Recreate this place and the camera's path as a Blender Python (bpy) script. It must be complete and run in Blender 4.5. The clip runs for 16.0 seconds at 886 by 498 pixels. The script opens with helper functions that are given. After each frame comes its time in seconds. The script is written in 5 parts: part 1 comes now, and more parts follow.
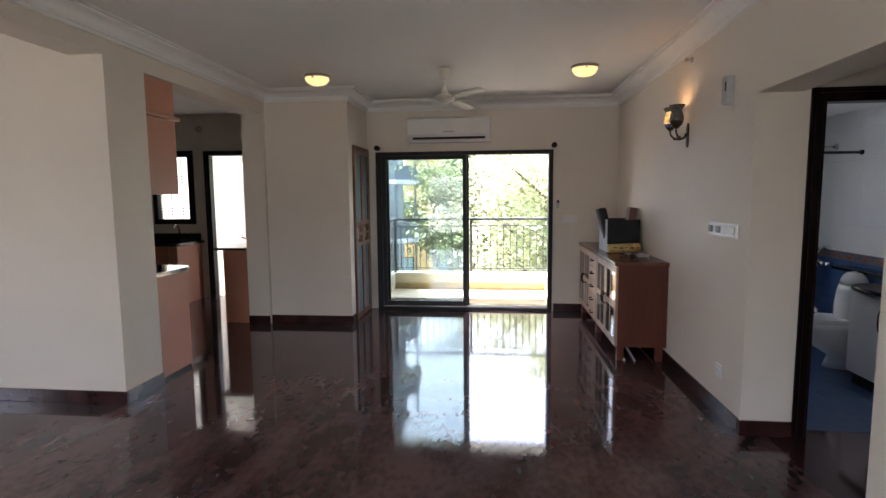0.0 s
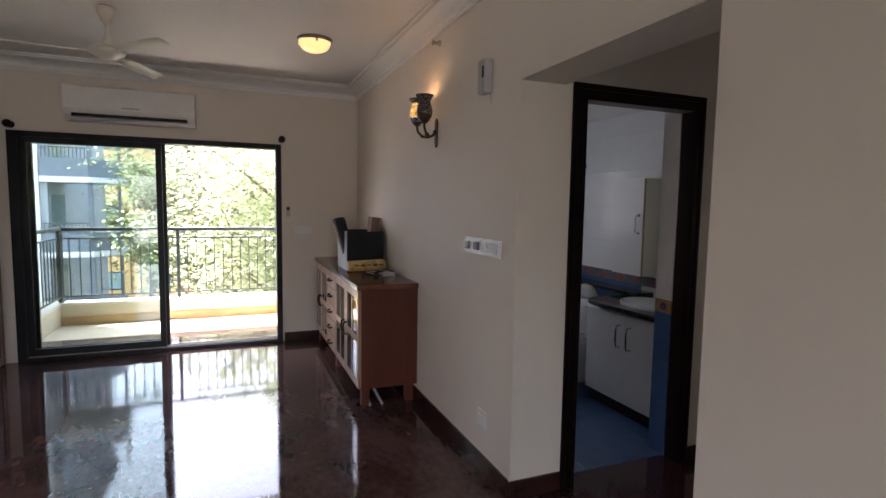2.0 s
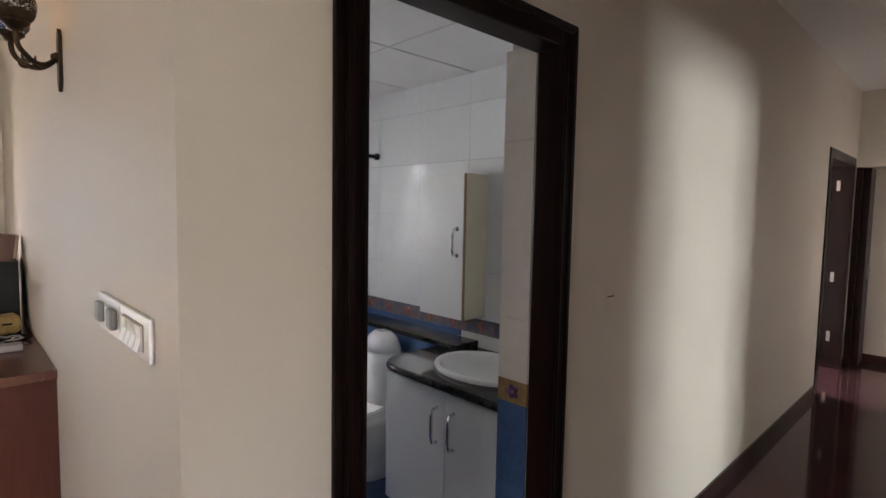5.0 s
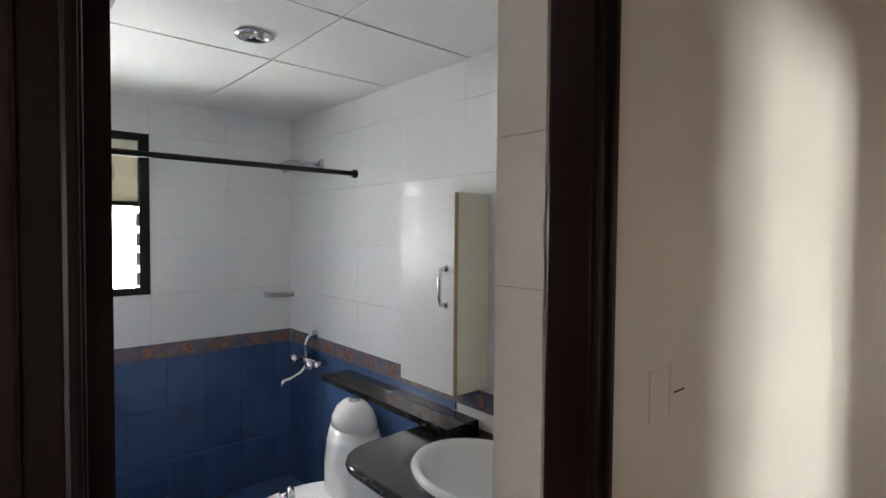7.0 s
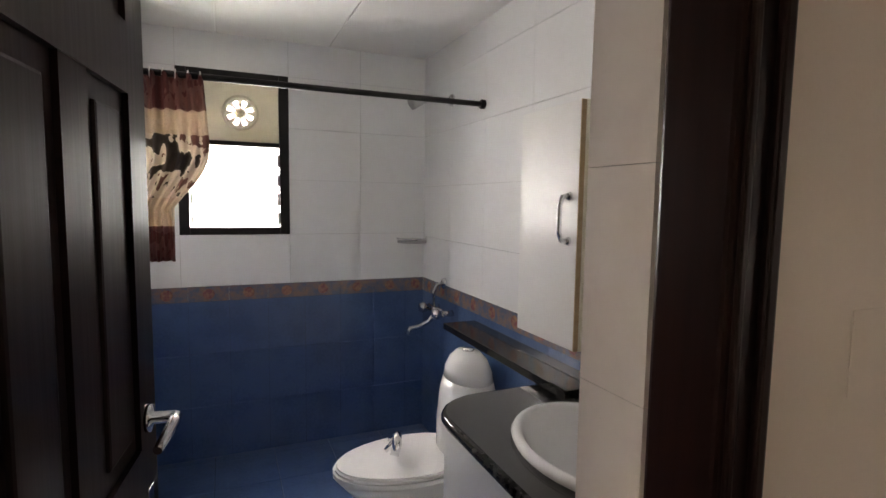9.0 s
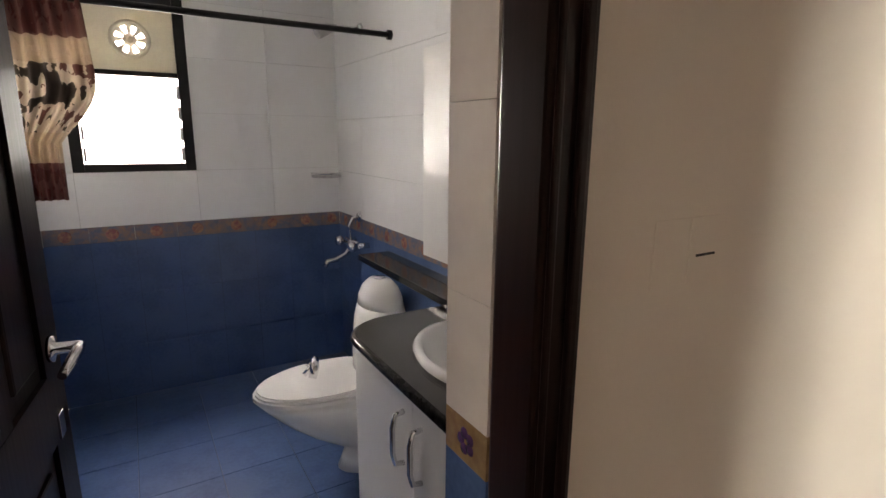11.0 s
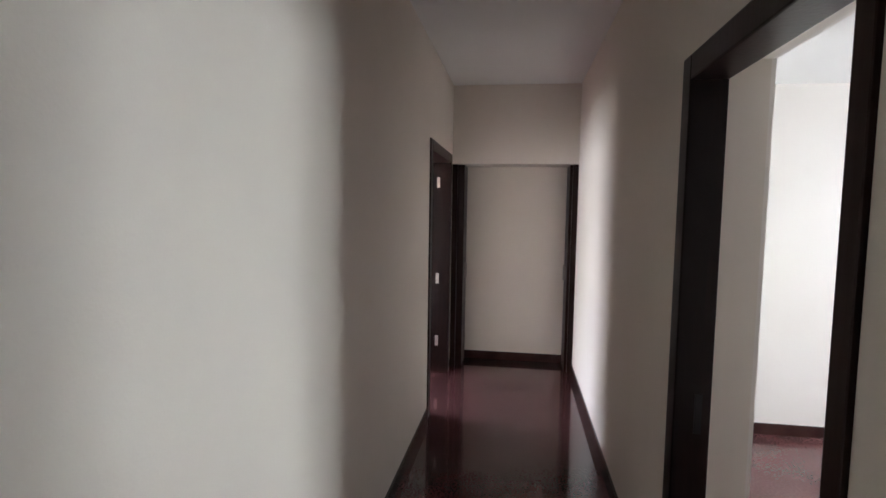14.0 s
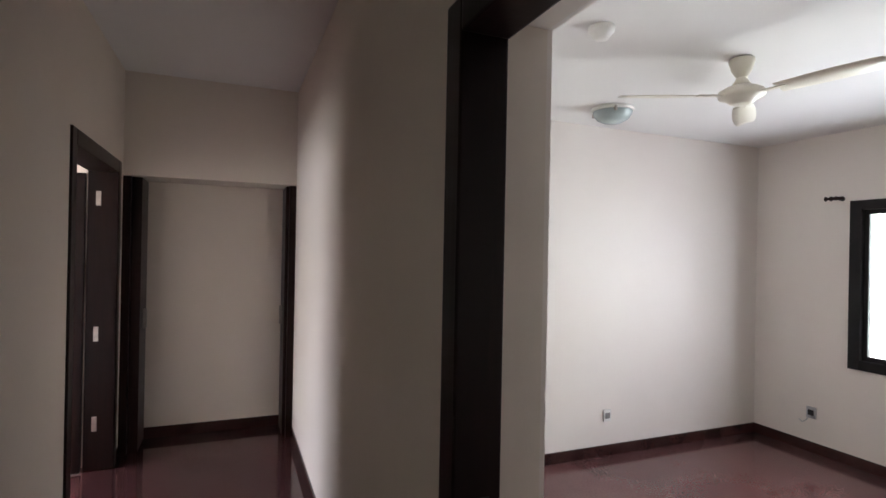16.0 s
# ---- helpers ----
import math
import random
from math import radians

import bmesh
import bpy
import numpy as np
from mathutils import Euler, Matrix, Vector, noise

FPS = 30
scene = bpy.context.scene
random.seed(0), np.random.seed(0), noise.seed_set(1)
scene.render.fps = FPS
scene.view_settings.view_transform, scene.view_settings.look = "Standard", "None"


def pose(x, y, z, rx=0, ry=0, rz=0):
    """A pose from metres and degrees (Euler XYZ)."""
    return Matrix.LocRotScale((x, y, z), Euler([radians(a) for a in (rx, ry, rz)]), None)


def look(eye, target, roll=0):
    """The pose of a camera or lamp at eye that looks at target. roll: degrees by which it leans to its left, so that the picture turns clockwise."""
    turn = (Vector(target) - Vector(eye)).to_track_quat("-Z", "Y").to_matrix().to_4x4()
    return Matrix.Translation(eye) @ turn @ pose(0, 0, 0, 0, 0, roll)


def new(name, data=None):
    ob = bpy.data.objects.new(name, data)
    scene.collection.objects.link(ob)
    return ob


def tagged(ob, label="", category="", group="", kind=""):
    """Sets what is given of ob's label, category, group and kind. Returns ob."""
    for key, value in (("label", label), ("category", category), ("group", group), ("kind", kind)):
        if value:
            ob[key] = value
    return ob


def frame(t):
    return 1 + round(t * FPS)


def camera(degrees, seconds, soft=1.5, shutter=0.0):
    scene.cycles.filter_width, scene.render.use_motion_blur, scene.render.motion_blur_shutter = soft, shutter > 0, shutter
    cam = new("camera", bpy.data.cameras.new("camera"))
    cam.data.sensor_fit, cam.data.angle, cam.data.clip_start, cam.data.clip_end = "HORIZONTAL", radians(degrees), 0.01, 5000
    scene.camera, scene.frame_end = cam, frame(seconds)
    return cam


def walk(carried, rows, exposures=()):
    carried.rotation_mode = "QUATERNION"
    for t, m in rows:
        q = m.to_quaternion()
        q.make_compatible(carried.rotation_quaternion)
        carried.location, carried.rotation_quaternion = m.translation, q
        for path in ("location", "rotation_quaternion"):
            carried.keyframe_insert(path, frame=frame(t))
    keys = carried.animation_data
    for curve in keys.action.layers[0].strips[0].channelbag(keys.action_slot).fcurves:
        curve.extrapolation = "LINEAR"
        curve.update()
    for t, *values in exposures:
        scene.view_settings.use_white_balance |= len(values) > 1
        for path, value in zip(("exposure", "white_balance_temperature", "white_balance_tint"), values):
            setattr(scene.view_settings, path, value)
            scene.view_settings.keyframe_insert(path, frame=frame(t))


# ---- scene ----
cam = camera(81.0, 16.0)
PATH = [
    (0, (0.637, 0.641, 1.501), (0.428, 2.619, 1.3), -0.5),
    (0.5, (0.696, 0.962, 1.518), (0.756, 2.95, 1.31), -0.1),
    (1, (0.729, 1.223, 1.497), (1.042, 3.189, 1.306), 0.3),
    (1.5, (0.769, 1.473, 1.487), (1.314, 3.389, 1.31), 0.6),
    (2, (0.867, 1.725, 1.491), (1.615, 3.572, 1.321), 0.9),
    (2.5, (0.985, 1.954, 1.492), (1.91, 3.72, 1.329), 0.9),
    (3, (1.14, 2.2, 1.489), (2.21, 3.882, 1.329), 0.8),
    (3.5, (1.317, 2.428, 1.499), (2.512, 4.023, 1.331), 1.0),
    (4, (1.527, 2.621, 1.496), (2.807, 4.149, 1.333), 1.3),
    (4.5, (1.699, 2.794, 1.497), (3.047, 4.263, 1.335), 1.2),
    (4.7, (1.765, 2.874, 1.505), (3.137, 4.32, 1.347), 1.0),
    (6.8, (2.418, 3.404, 1.566), (3.805, 4.843, 1.493), 0.6),
    (7, (2.471, 3.414, 1.568), (3.788, 4.918, 1.503), 0.5),
    (7.5, (2.642, 3.468, 1.562), (3.731, 5.145, 1.517), 0.4),
    (8, (2.755, 3.503, 1.492), (3.643, 5.295, 1.458), 0.3),
    (8.5, (2.777, 3.555, 1.411), (3.552, 5.396, 1.312), 0.4),
    (11, (2.815, 3.426, 1.408), (3.818, 5.104, 0.985), 0.5),
    (11.5, (2.812, 3.387, 1.471), (4.128, 4.857, 1.14), 1.0),
    (12, (2.816, 3.36, 1.512), (4.376, 4.585, 1.253), 1.1),
    (12.5, (2.809, 3.332, 1.567), (4.564, 4.26, 1.331), 0.8),
    (13, (2.871, 3.371, 1.573), (4.729, 4.081, 1.364), 0.5),
    (13.5, (3.157, 3.347, 1.58), (5.085, 3.844, 1.393), 0.6),
    (14, (3.433, 3.275, 1.599), (5.406, 3.559, 1.445), 0.9),
    (14.5, (3.646, 3.270, 1.592), (5.644, 3.300, 1.504), 1.1),
    (15, (3.825, 3.282, 1.572), (5.81, 3.034, 1.546), 0.5),
    (15.5, (4.009, 3.232, 1.546), (5.946, 2.736, 1.555), 1.0),
    (16, (4.213, 3.193, 1.544), (6.065, 2.439, 1.548), 1.1),
]
walk(cam, [(t, look(eye, target, roll)) for t, eye, target, roll in PATH], exposures=[(0, 4.25, 6300, 18), (1.0, 4.15, 6350, 21), (2.0, 4.05, 6400, 21), (3.5, 4.7, 6600, 20), (4.7, 4.95, 6750, 19), (6.8, 5.7, 6650, 14), (7.5, 5.4, 7200, 17), (8.7, 5.6, 7500, 20), (10.8, 5.55, 7900, 22), (12.5, 5.4, 7400, 20), (13.5, 5.1, 6450, 17), (14.5, 4.8, 6150, 20), (15.5, 4.6, 6750, 22), (16, 4.3, 6500, 21)])
SKY, SUN = 0.15, 4.0
L_BATH, L_BED, L_NORTH, L_SOUTH, L_DIN, L_KIT = 1.3, 4.8, 6.8, 0.6, 0.45, 0.5

# ---------- light ----------
world = bpy.data.worlds.new("sky_world")
scene.world = world
world.use_nodes = True
wn, wl = world.node_tree.nodes, world.node_tree.links
sky = wn.new("ShaderNodeTexSky")
sky.sky_type, sky.sun_disc = "NISHITA", False
sky.sun_elevation, sky.sun_rotation = radians(61), radians(302)
sky.dust_density, sky.air_density = 3.0, 1.0
wn["Background"].inputs["Strength"].default_value = SKY
haze = wn.new("ShaderNodeHueSaturation")
haze.inputs["Saturation"].default_value = 0.6
wl.new(sky.outputs["Color"], haze.inputs["Color"])
wl.new(haze.outputs["Color"], wn["Background"].inputs["Color"])

sun_data = bpy.data.lights.new("sun", "SUN")
sun_data.energy, sun_data.angle, sun_data.color = SUN, radians(4), (1, 0.95, 0.86)
sun = new("sun", sun_data)
sun.matrix_world = look((-16, 10, 34), (0, 0, 0))


def window_light(name, at, to, w, h, watts, color=(0.93, 0.97, 1.0)):
    d = bpy.data.lights.new(name, "AREA")
    d.shape, d.size, d.size_y, d.energy, d.color = "RECTANGLE", w, h, watts, color
    o = new(name, d)
    o.matrix_world = look(at, to)
    return o


# ---------- materials ----------
def mat(name, c1, c2=None, rough=0.5, metal=0.0, scale=3.0, bump=0.0, bscale=90.0, rvar=0.08, fine=0.35, stretch=(1, 1, 1), distort=0.0, coat=0.0, spec=0.5, rand=0.0):
    """Two-scale noise colour, rough variation and fine relief, in metres of the object."""
    m = bpy.data.materials.new(name)
    m.use_nodes = True
    n, l = m.node_tree.nodes, m.node_tree.links
    b = n["Principled BSDF"]
    b.inputs["Metallic"].default_value = metal
    b.inputs["Specular IOR Level"].default_value = spec
    b.inputs["Coat Weight"].default_value = coat
    b.inputs["Coat Roughness"].default_value = 0.08
    c2 = c2 or tuple(v * 0.88 for v in c1)
    geo = n.new("ShaderNodeNewGeometry")
    mp = n.new("ShaderNodeMapping")
    mp.inputs["Scale"].default_value = stretch
    l.new(geo.outputs["Position"], mp.inputs["Vector"])
    big = n.new("ShaderNodeTexNoise")
    big.inputs["Scale"].default_value, big.inputs["Detail"].default_value = scale, 5
    big.inputs["Distortion"].default_value = distort
    small = n.new("ShaderNodeTexNoise")
    small.inputs["Scale"].default_value, small.inputs["Detail"].default_value = bscale, 3
    l.new(mp.outputs["Vector"], big.inputs["Vector"])
    l.new(mp.outputs["Vector"], small.inputs["Vector"])
    add = n.new("ShaderNodeMath")
    add.operation = "MULTIPLY_ADD"
    l.new(small.outputs["Fac"], add.inputs[0])
    add.inputs[1].default_value = fine
    l.new(big.outputs["Fac"], add.inputs[2])
    ramp = n.new("ShaderNodeMapRange")
    ramp.inputs["From Min"].default_value, ramp.inputs["From Max"].default_value = 0.35 + fine * 0.5, 0.65 + fine * 0.5
    l.new(add.outputs[0], ramp.inputs["Value"])
    fac = ramp.outputs["Result"]
    if rand:
        oi = n.new("ShaderNodeObjectInfo")
        ad = n.new("ShaderNodeMath")
        ad.operation = "MULTIPLY_ADD"
        l.new(oi.outputs["Random"], ad.inputs[0])
        ad.inputs[1].default_value = rand
        l.new(fac, ad.inputs[2])
        fac = ad.outputs[0]
    mix = n.new("ShaderNodeMix")
    mix.data_type = "RGBA"
    mix.inputs["A"].default_value, mix.inputs["B"].default_value = (*c1, 1), (*c2, 1)
    l.new(fac, mix.inputs["Factor"])
    l.new(mix.outputs["Result"], b.inputs["Base Color"])
    rr = n.new("ShaderNodeMapRange")
    rr.inputs["To Min"].default_value, rr.inputs["To Max"].default_value = max(rough - rvar * 0.5, 0.02), rough + rvar * 0.5
    l.new(big.outputs["Fac"], rr.inputs["Value"])
    l.new(rr.outputs["Result"], b.inputs["Roughness"])
    if bump:
        bp = n.new("ShaderNodeBump")
        bp.inputs["Strength"].default_value, bp.inputs["Distance"].default_value = bump, 0.004
        l.new(small.outputs["Fac"], bp.inputs["Height"])
        l.new(bp.outputs["Normal"], b.inputs["Normal"])
    return m


def glass(name, color=(1, 1, 1), rough=0.0, thin=0.92):
    """A thin pane: mostly clear, with its gloss by Fresnel."""
    m = bpy.data.materials.new(name)
    m.use_nodes = True
    n, l = m.node_tree.nodes, m.node_tree.links
    out = n["Material Output"]
    n.remove(n["Principled BSDF"])
    tr, gl, mx, fr = n.new("ShaderNodeBsdfTransparent"), n.new("ShaderNodeBsdfGlossy"), n.new("ShaderNodeMixShader"), n.new("ShaderNodeFresnel")
    tr.inputs["Color"].default_value = (*[c * thin for c in color], 1)
    gl.inputs["Roughness"].default_value = rough
    l.new(fr.outputs[0], mx.inputs[0])
    l.new(tr.outputs[0], mx.inputs[1])
    l.new(gl.outputs[0], mx.inputs[2])
    l.new(mx.outputs[0], out.inputs["Surface"])
    return m


def glow(name, color, strength):
    m = bpy.data.materials.new(name)
    m.use_nodes = True
    b = m.node_tree.nodes["Principled BSDF"]
    b.inputs["Base Color"].default_value = (*color, 1)
    b.inputs["Emission Color"].default_value = (*color, 1)
    b.inputs["Emission Strength"].default_value = strength
    b.inputs["Roughness"].default_value = 0.25
    return m


WALL = mat("wall_paint", (0.755, 0.685, 0.60), (0.715, 0.645, 0.56), 0.55, scale=0.9, bump=0.10, bscale=140, fine=0.15)
ROOMWALL = mat("bedroom_paint", (0.80, 0.745, 0.69), (0.77, 0.71, 0.65), 0.6, scale=0.8, bump=0.10, bscale=140, fine=0.15)
CEIL = mat("ceiling_paint", (0.80, 0.79, 0.77), (0.76, 0.75, 0.73), 0.7, scale=0.7, bump=0.08, bscale=120, fine=0.15)
FLOOR = mat("polished_granite", (0.045, 0.020, 0.019), (0.115, 0.066, 0.061), 0.065, scale=1.1, bump=0.0, bscale=26, rvar=0.09, fine=0.5, stretch=(1.0, 0.55, 1), distort=2.6)
REDFLOOR = mat("red_granite", (0.085, 0.030, 0.030), (0.12, 0.050, 0.048), 0.14, scale=1.3, bscale=70, rvar=0.06, fine=0.6)
BASE = mat("granite_skirting", (0.028, 0.010, 0.009), (0.05, 0.022, 0.019), 0.2, scale=4, bscale=120)
DARKWOOD = mat("dark_door_wood", (0.009, 0.0042, 0.0035), (0.022, 0.009, 0.007), 0.3, scale=6, bump=0.10, bscale=60, stretch=(1, 1, 0.06), spec=0.14)
WOOD = mat("sideboard_wood", (0.135, 0.036, 0.020), (0.088, 0.022, 0.012), 0.42, scale=7, bump=0.05, bscale=70, stretch=(1, 1, 0.08), spec=0.3)
WOODTOP = mat("sideboard_top_wood", (0.17, 0.062, 0.036), (0.12, 0.04, 0.024), 0.26, scale=7, bump=0.05, bscale=70, stretch=(1, 0.08, 1), coat=0.2)
# sideboard fronts: the window's grazing sheen is put into the pale colour
SHEENWOOD = mat("window_sheen_wood", (0.46, 0.30, 0.20), (0.36, 0.21, 0.13), 0.32, scale=7, bump=0.05, bscale=70, stretch=(1, 1, 0.1), coat=0.2)
BLACKMETAL = mat("black_aluminium", (0.010, 0.010, 0.011), (0.016, 0.015, 0.015), 0.4, scale=6, bscale=150, spec=0.2)
RAILMETAL = mat("painted_rail_iron", (0.035, 0.045, 0.05), (0.05, 0.06, 0.065), 0.45, scale=8, bscale=120, bump=0.1)
CHROME = mat("chrome", (0.75, 0.75, 0.76), (0.66, 0.66, 0.68), 0.12, 1.0, scale=10)
BRASS = mat("aged_steel_plate", (0.45, 0.42, 0.38), (0.36, 0.33, 0.3), 0.35, 1.0, scale=20)
WHITEPL = mat("white_plastic", (0.78, 0.77, 0.74), (0.74, 0.73, 0.70), 0.35, scale=5)
GREYPL = mat("grey_plastic", (0.45, 0.45, 0.46), (0.4, 0.4, 0.41), 0.4, scale=8)
BLACKPL = mat("black_plastic", (0.012, 0.012, 0.013), (0.02, 0.02, 0.021), 0.5, scale=8, bump=0.1, spec=0.2)
CREAM = mat("cream_enamel", (0.74, 0.70, 0.60), (0.70, 0.66, 0.55), 0.3, scale=5)
CERAMIC = mat("white_ceramic", (0.82, 0.82, 0.81), (0.79, 0.79, 0.78), 0.07, scale=3, rvar=0.03)
BLUETILE = mat("blue_tile", (0.052, 0.100, 0.215), (0.072, 0.130, 0.265), 0.22, scale=6, bscale=70, rvar=0.1, fine=0.5, rand=0.35)
BLUEFLOOR = mat("blue_floor_tile", (0.040, 0.085, 0.195), (0.062, 0.12, 0.25), 0.3, scale=8, bscale=60, bump=0.15, fine=0.6, rand=0.4)
WHITETILE = mat("white_tile", (0.80, 0.81, 0.81), (0.77, 0.78, 0.78), 0.12, scale=1.5, bump=0.03, bscale=18, rvar=0.06, rand=0.15)
BEIGETILE = mat("beige_reveal_tile", (0.74, 0.69, 0.63), (0.69, 0.63, 0.57), 0.25, scale=5, bscale=30, rand=0.2)
GROUT = mat("tile_grout", (0.62, 0.61, 0.58), (0.55, 0.54, 0.51), 0.8, scale=6)
BLUEGROUT = mat("dark_blue_grout", (0.018, 0.035, 0.085), (0.025, 0.045, 0.1), 0.7, scale=6)
BLACKGRANITE = mat("black_granite", (0.008, 0.008, 0.008), (0.03, 0.03, 0.028), 0.1, scale=40, bscale=260, rvar=0.05)
LAMINATE = mat("white_laminate", (0.74, 0.75, 0.73), (0.71, 0.71, 0.69), 0.3, scale=2)
CREAMLAM = mat("cream_laminate_edge", (0.72, 0.68, 0.54), (0.68, 0.63, 0.48), 0.35, scale=3)
PINKLAM = mat("terracotta_laminate", (0.50, 0.225, 0.145), (0.46, 0.20, 0.125), 0.35, scale=2, bscale=50)
GLASS = glass("clear_glass", (0.95, 1.0, 0.99), 0.0, 0.86)
BLUEGLASS = mat("blue_grey_glass", (0.20, 0.30, 0.34), (0.16, 0.25, 0.29), 0.08, scale=3)
DARKGLASS = mat("dark_cabinet_glass", (0.03, 0.035, 0.04), (0.05, 0.055, 0.06), 0.05, scale=3)
BALCTILE = mat("cream_balcony_tile", (0.66, 0.58, 0.45), (0.60, 0.52, 0.40), 0.4, scale=4, bscale=60, rand=0.2)
BALCWALL = mat("cream_parapet_paint", (0.66, 0.57, 0.42), (0.58, 0.50, 0.37), 0.7, scale=2, bump=0.2, bscale=80)
WARMGLOW = glow("lit_warm_glass", (1.0, 0.62, 0.25), 0.08)


# ---------- mesh helpers ----------
def box(bm, x0, x1, y0, y1, z0, z1, bevel=0.0):
    v = [bm.verts.new(p) for p in ((x0, y0, z0), (x1, y0, z0), (x1, y1, z0), (x0, y1, z0), (x0, y0, z1), (x1, y0, z1), (x1, y1, z1), (x0, y1, z1))]
    fs = [bm.faces.new([v[i] for i in q]) for q in ((3, 2, 1, 0), (4, 5, 6, 7), (0, 1, 5, 4), (1, 2, 6, 5), (2, 3, 7, 6), (3, 0, 4, 7))]
    if bevel:
        es = list({e for f in fs for e in f.edges})
        bmesh.ops.bevel(bm, geom=es, offset=bevel, segments=2, affect="EDGES", profile=0.6)
    return bm


def boxes(*rows, bevel=0.0):
    bm = bmesh.new()
    for r in rows:
        box(bm, *r, bevel=bevel)
    return bm


def lathe(bm, rings, n=24, at=(0, 0, 0), axis="z", sx=1.0, sy=1.0):
    """A turned body from (radius, height) rings, closed where the radius is 0."""
    rows = []
    for r, h in rings:
        row = []
        for i in range(n if r > 1e-6 else 1):
            a = 2 * math.pi * i / n
            p = (r * math.cos(a) * sx, r * math.sin(a) * sy, h)
            if axis == "x":
                p = (h, p[0], p[1])
            if axis == "y":
                p = (p[0], h, p[1])
            row.append(bm.verts.new(Vector(p) + Vector(at)))
        rows.append(row)
    for a, b in zip(rows, rows[1:]):
        for i in range(n):
            j = (i + 1) % n
            q = [a[i % len(a)], a[j % len(a)], b[j % len(b)], b[i % len(b)]]
            q = [v for k, v in enumerate(q) if v not in q[:k]]
            if len(q) > 2:
                try:
                    bm.faces.new(q)
                except ValueError:
                    pass
    bmesh.ops.recalc_face_normals(bm, faces=bm.faces)
    for f in bm.faces:
        f.smooth = True
    return bm


def tube(bm, pts, r, n=10):
    """A round bar along points."""
    pts = [Vector(p) for p in pts]
    rows = []
    for i, p in enumerate(pts):
        d = (pts[min(i + 1, len(pts) - 1)] - pts[max(i - 1, 0)]).normalized()
        u = d.orthogonal().normalized() if not rows else (u - d * u.dot(d)).normalized()
        w = d.cross(u)
        rr = r[i] if isinstance(r, (list, tuple)) else r
        rows.append([bm.verts.new(p + (u * math.cos(2 * math.pi * k / n) + w * math.sin(2 * math.pi * k / n)) * rr) for k in range(n)])
    for a, b in zip(rows, rows[1:]):
        for k in range(n):
            f = bm.faces.new([a[k], a[(k + 1) % n], b[(k + 1) % n], b[k]])
            f.smooth = True
    bm.faces.new(rows[0][::-1])
    bm.faces.new(rows[-1])
    return bm


def prism(bm, outline, h0, h1, axis="z", smooth=False):
    """An outline of (a, b) pushed from h0 to h1 along an axis."""
    def put(a, b, h):
        return {"z": (a, b, h), "x": (h, a, b), "y": (a, h, b)}[axis]
    lo = [bm.verts.new(put(a, b, h0)) for a, b in outline]
    hi = [bm.verts.new(put(a, b, h1)) for a, b in outline]
    n = len(outline)
    bm.faces.new(lo[::-1])
    bm.faces.new(hi)
    for i in range(n):
        f = bm.faces.new([lo[i], lo[(i + 1) % n], hi[(i + 1) % n], hi[i]])
        f.smooth = smooth
    bmesh.ops.recalc_face_normals(bm, faces=bm.faces)
    return bm


def bez(a, b, c, n=8):
    a, b, c = Vector(a), Vector(b), Vector(c)
    return [a * (1 - t) ** 2 + b * 2 * t * (1 - t) + c * t * t for t in (i / n for i in range(n + 1))]


def part(name, bm, material, parent=None, label=""):
    me = bpy.data.meshes.new(name)
    bm.to_mesh(me)
    bm.free()
    me.materials.append(material)
    ob = new(name, me)
    if parent:
        ob.parent = parent
    return tagged(ob, label)


def piece(name, me, parent, x, y, z, rz=0.0):
    """One of many alike pieces that share a mesh."""
    ob = new(name, me)
    ob.parent = parent
    ob.location = (x, y, z)
    ob.rotation_euler = (0, 0, rz)
    return ob


def shared(name, bm, material):
    me = bpy.data.meshes.new(name)
    bm.to_mesh(me)
    bm.free()
    me.materials.append(material)
    return me


def thing(name, at, label, category, group="", rz=0.0):
    ob = new(name)
    ob.empty_display_size = 0.1
    ob.matrix_basis = pose(*at, 0, 0, rz)
    return tagged(ob, label, category, group)


def setting(name, bm, material, label="", parent=None):
    return tagged(part(name, bm, material, parent, label), "", "", "", "structure")


# ---------- structure ----------
H = 2.74      # living and corridor ceiling
XW = 2.145    # face of the sideboard wall
YF = 7.44     # face of the balcony wall
YN, YS = 3.93, 2.715  # corridor's two walls

setting("floor", boxes((-6.0, 2.3, -3.2, 8.2, -0.2, 0.0), ), FLOOR, "polished dark maroon granite floor with swirled veins")
setting("floor_corridor", boxes((2.3, 9.2, YS - 0.27, YN + 0.1, -0.2, 0.0)), mat("dark_red_granite", (0.045, 0.016, 0.017), (0.07, 0.028, 0.028), 0.08, scale=1.3, bscale=70, rvar=0.05, fine=0.6), "polished dark red granite corridor floor")
setting("floor_bedroom", boxes((3.0, 7.6, -1.3, YS - 0.27, -0.2, 0.0)), REDFLOOR, "polished reddish granite bedroom floor")
setting("floor_north_room", boxes((6.5, 9.9, YN + 0.1, 7.4, -0.2, 0.0)), REDFLOOR)

# balcony wall with the sliding-door opening
setting("wall_balcony", boxes((-1.30, -0.96, YF, 7.64, 0, H), (1.34, 2.40, YF, 7.64, 0, H), (-0.96, 1.34, YF, 7.64, 2.085, H)), WALL, "warm beige painted plaster wall")
# sideboard wall, lintel over the corridor opening, and its southern run
setting("wall_sideboard", boxes((XW, 2.40, YN, YF, 0, H), (XW, 2.40, 2.83, YN, 2.09, H), (XW, 2.40, -3.2, 2.83, 0, H)), WALL, "warm beige painted plaster wall")
